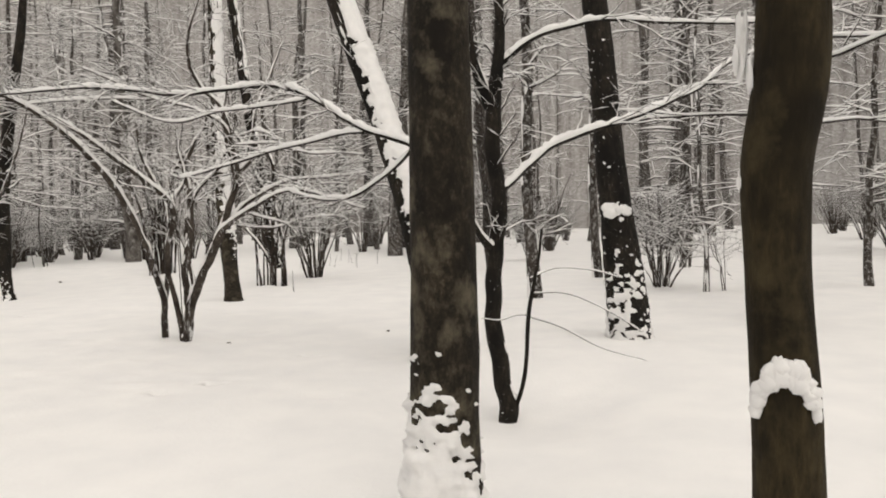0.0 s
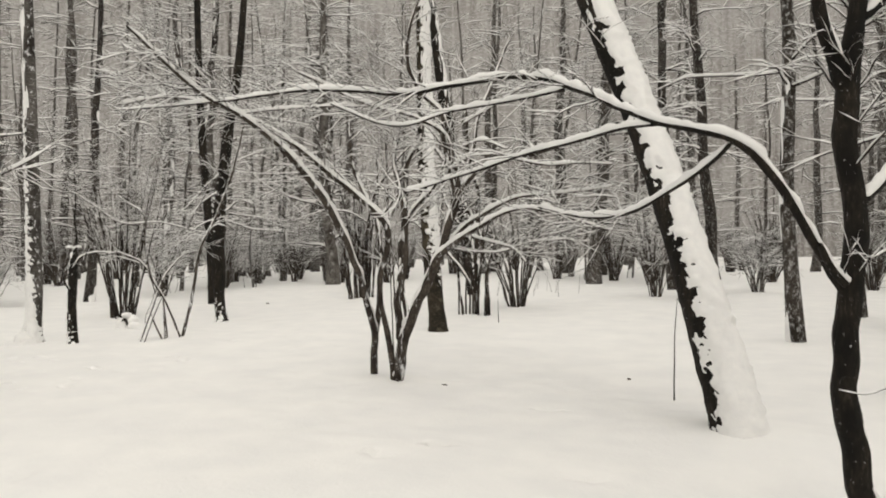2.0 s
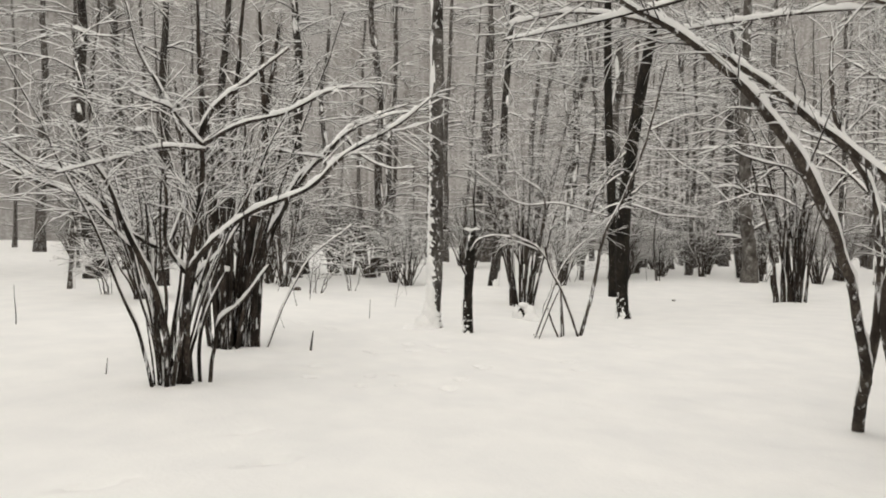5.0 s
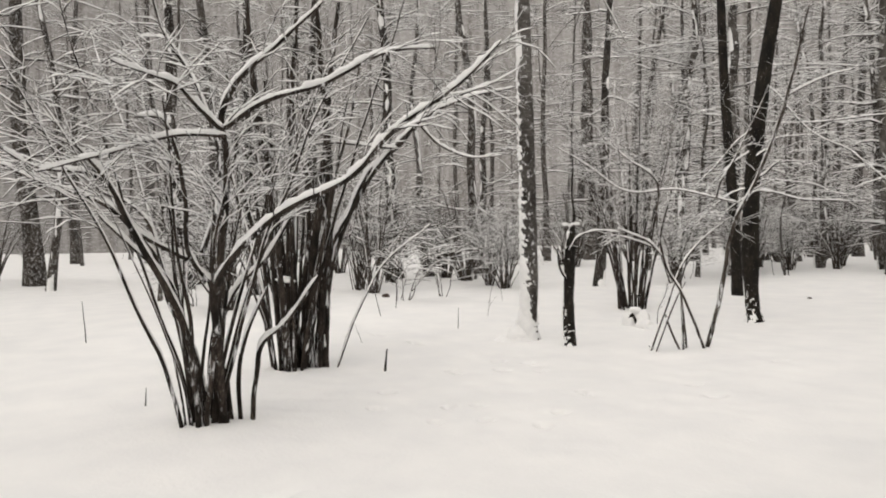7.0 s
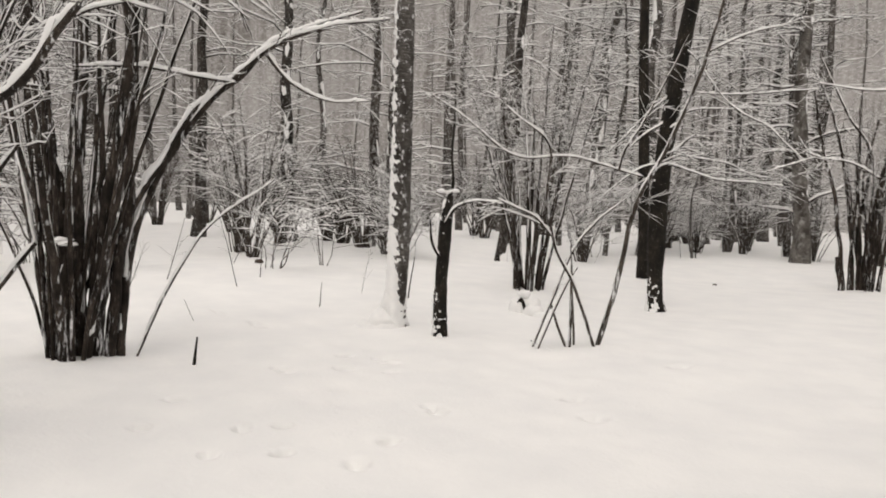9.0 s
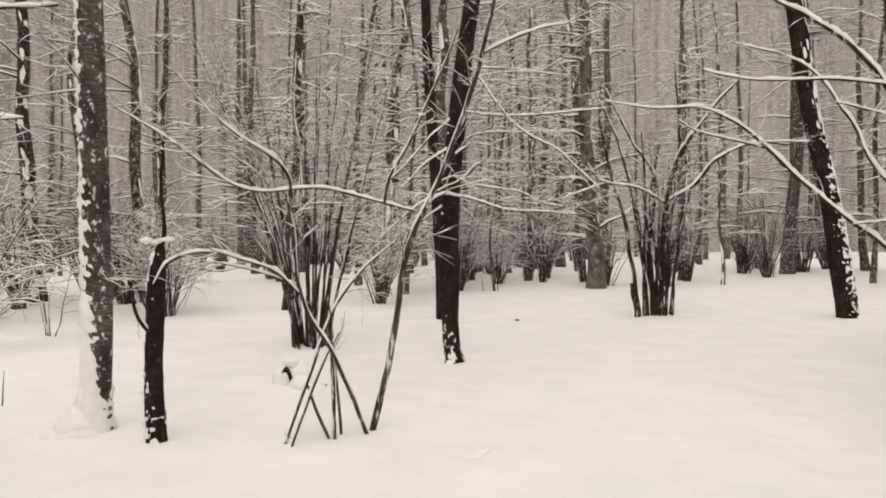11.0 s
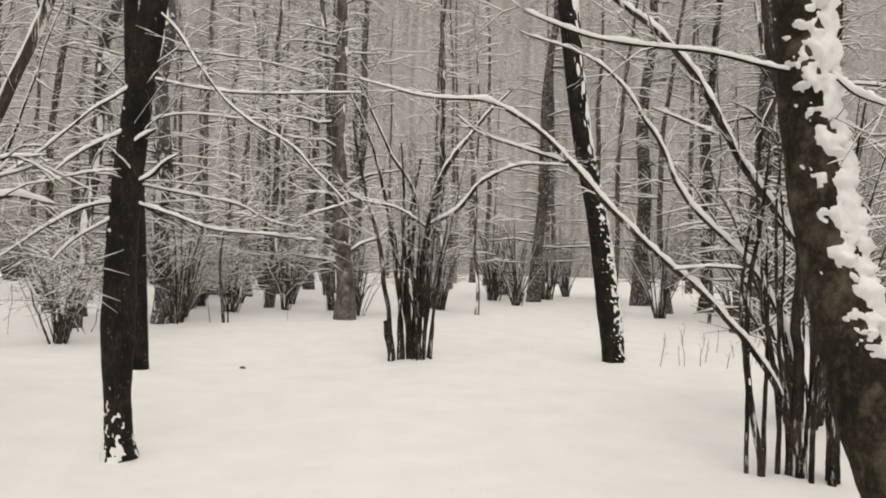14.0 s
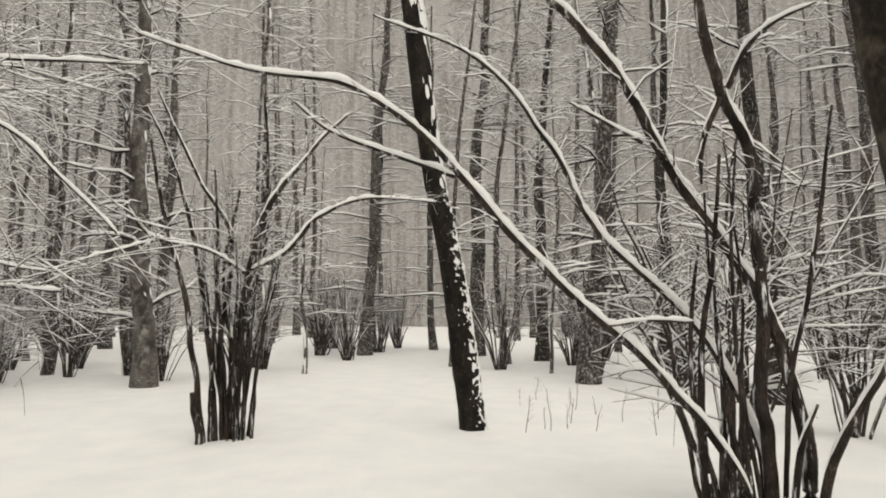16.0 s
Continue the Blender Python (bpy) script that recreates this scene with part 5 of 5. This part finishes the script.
for kind, x, y, radius in TREES:
    if y > 39 or x < -27:
        kind = "far_tree"
        plant(kind, x, y, 0.8 + 0.25 * rng.random(), girth=radius / 0.17)
    else:
        plant(kind, x, y, 0.95 + 0.2 * rng.random(), girth=radius / GIRTH[kind])
for kind, x, y in SHRUBS:
    plant("far_shrub" if kind == "shrub" and (y > 33 or x < -20) else kind, x, y, 0.9 + 0.25 * rng.random())
PLANTED = [(x, y) for _, x, y, _ in TREES] + [(x, y) for _, x, y in SHRUBS]

# The deeper wood: spaced at random, clear of the glade and of the way through it.
WAY = np.array([(1.2, 2.6), (-1.1, 5.4), (-4.5, 10.3), (-6.0, 14.0), (-8.0, 24.0), (-9.5, 45.0), (-12.0, 70.0)])


def off_way(x, y):
    best = 1e9
    for a, b in zip(WAY[:-1], WAY[1:]):
        u = np.clip(((x, y) - a) @ (b - a) / ((b - a) @ (b - a)), 0, 1)
        best = min(best, float(np.hypot(*((x, y) - a - u * (b - a)))))
    return best


taken = list(PLANTED)
for want, kinds, near, gap, box in (
    (135, ("far_tree",), 17.0, 2.0, (-58, 34, -2, 76)),
    (100, ("far_shrub",), 20.0, 1.5, (-48, 28, 0, 62)),
    (18, ("far_tree", "far_shrub"), 8.0, 3.0, (-20, 45, -35, 4)),
):
    made = tries = 0
    while made < want and tries < 6000:
        tries += 1
        x, y = box[0] + (box[1] - box[0]) * rng.random(), box[2] + (box[3] - box[2]) * rng.random()
        far = off_way(x, y)
        ahead = y > 26 and far > 2.6 + 0.02 * y
        if not (far > near or ahead) or any((x - a) ** 2 + (y - b) ** 2 < gap * gap for a, b in taken[-400:]):
            continue
        taken.append((x, y))
        plant(kinds[made % len(kinds)], x, y, 0.8 + 0.45 * rng.random())
        made += 1

# ---- the snow sheet ----
def spread_axis(mid, fine, reach, n):
    u = np.linspace(-1, 1, n)
    return mid + np.sign(u) * (fine * np.abs(u) + (reach - fine) * np.abs(u) ** 7)


gx = np.unique(np.round(np.concatenate([spread_axis(-5.0, 11.5, 420.0, 340), np.arange(-8.9, -5.2, 0.024)]), 3))
gy = np.unique(np.round(np.concatenate([spread_axis(12.0, 11.5, 420.0, 340), np.arange(8.5, 11.1, 0.024)]), 3))
X, Y = np.meshgrid(gx, gy)
Z = ground(X, Y)
Z += 0.006 * lattice(np.stack([X, Y, 0 * X], -1) / 0.17, 8)
for x, y in FEET:
    Z += 0.035 * np.exp(-((X - x) ** 2 + (Y - y) ** 2) / 0.45**2)
# old animal tracks and small hollows under fresh snow
HOLLOWS = [(-8.37, 10.04), (-7.19, 9.25), (-7.11, 9.48), (-6.87, 8.94), (-6.7, 9.29), (-6.36, 9.57), (-6.54, 9.88), (-6.87, 10.46), (-8.2, 10.47),
           (-8.21, 10.91), (-7.48, 8.74), (-7.99, 9.08), (-10.38, 10.6), (-8.38, 10.93), (-7.93, 10.75), (-6.99, 10.49), (-6.66, 11.52),
           (-6.26, 11.29), (-6.97, 13.18), (-8.49, 10.04), (-8.63, 10.71), (-11.16, 10.47), (-10.58, 10.61), (-0.52, 8.23), (-1.7, 8.72),
           (-2.08, 8.43), (-1.2, 9.99), (-1.99, 8.36), (-1.73, 8.71), (-3.96, 7.14), (-5.28, 7.29), (-5.28, 7.38), (-5.37, 6.32), (-5.99, 7.44)]
for x, y in HOLLOWS:
    wide, a = 0.033 + 0.022 * rng.random(), rng.random() * 3.14
    u, v = (X - x) * math.cos(a) + (Y - y) * math.sin(a), (Y - y) * math.cos(a) - (X - x) * math.sin(a)
    Z -= (0.085 + 0.04 * rng.random()) * np.exp(-(((u / (1.3 * wide)) ** 2 + (v / wide) ** 2) ** 1.5))
idx = np.arange(X.size).reshape(X.shape)
quads = np.stack([idx[:-1, :-1], idx[:-1, 1:], idx[1:, 1:], idx[1:, :-1]], -1).reshape(-1, 4)
snow_sheet = new("ground", Sheet().add(np.stack([X, Y, Z], -1), quads).mesh("ground", SNOW))
tagged(snow_sheet, "smooth deep untrodden snow covering the forest floor", "snow", kind="structure")

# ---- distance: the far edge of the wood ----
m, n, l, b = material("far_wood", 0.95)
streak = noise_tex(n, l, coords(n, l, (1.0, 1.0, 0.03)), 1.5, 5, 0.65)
# haze over the far trunks, painted into the colour as broad pale blotches
painted_mist = noise_tex(n, l, coords(n, l, (1.0, 1.0, 0.5)), 0.16, 3, 0.5)
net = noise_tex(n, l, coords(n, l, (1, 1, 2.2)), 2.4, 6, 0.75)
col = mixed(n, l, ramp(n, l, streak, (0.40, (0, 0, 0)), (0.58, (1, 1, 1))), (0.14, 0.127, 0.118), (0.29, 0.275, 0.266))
col = mixed(n, l, ramp(n, l, painted_mist, (0.35, (0, 0, 0)), (0.75, (0.7, 0.7, 0.7))), col, (0.36, 0.35, 0.345))
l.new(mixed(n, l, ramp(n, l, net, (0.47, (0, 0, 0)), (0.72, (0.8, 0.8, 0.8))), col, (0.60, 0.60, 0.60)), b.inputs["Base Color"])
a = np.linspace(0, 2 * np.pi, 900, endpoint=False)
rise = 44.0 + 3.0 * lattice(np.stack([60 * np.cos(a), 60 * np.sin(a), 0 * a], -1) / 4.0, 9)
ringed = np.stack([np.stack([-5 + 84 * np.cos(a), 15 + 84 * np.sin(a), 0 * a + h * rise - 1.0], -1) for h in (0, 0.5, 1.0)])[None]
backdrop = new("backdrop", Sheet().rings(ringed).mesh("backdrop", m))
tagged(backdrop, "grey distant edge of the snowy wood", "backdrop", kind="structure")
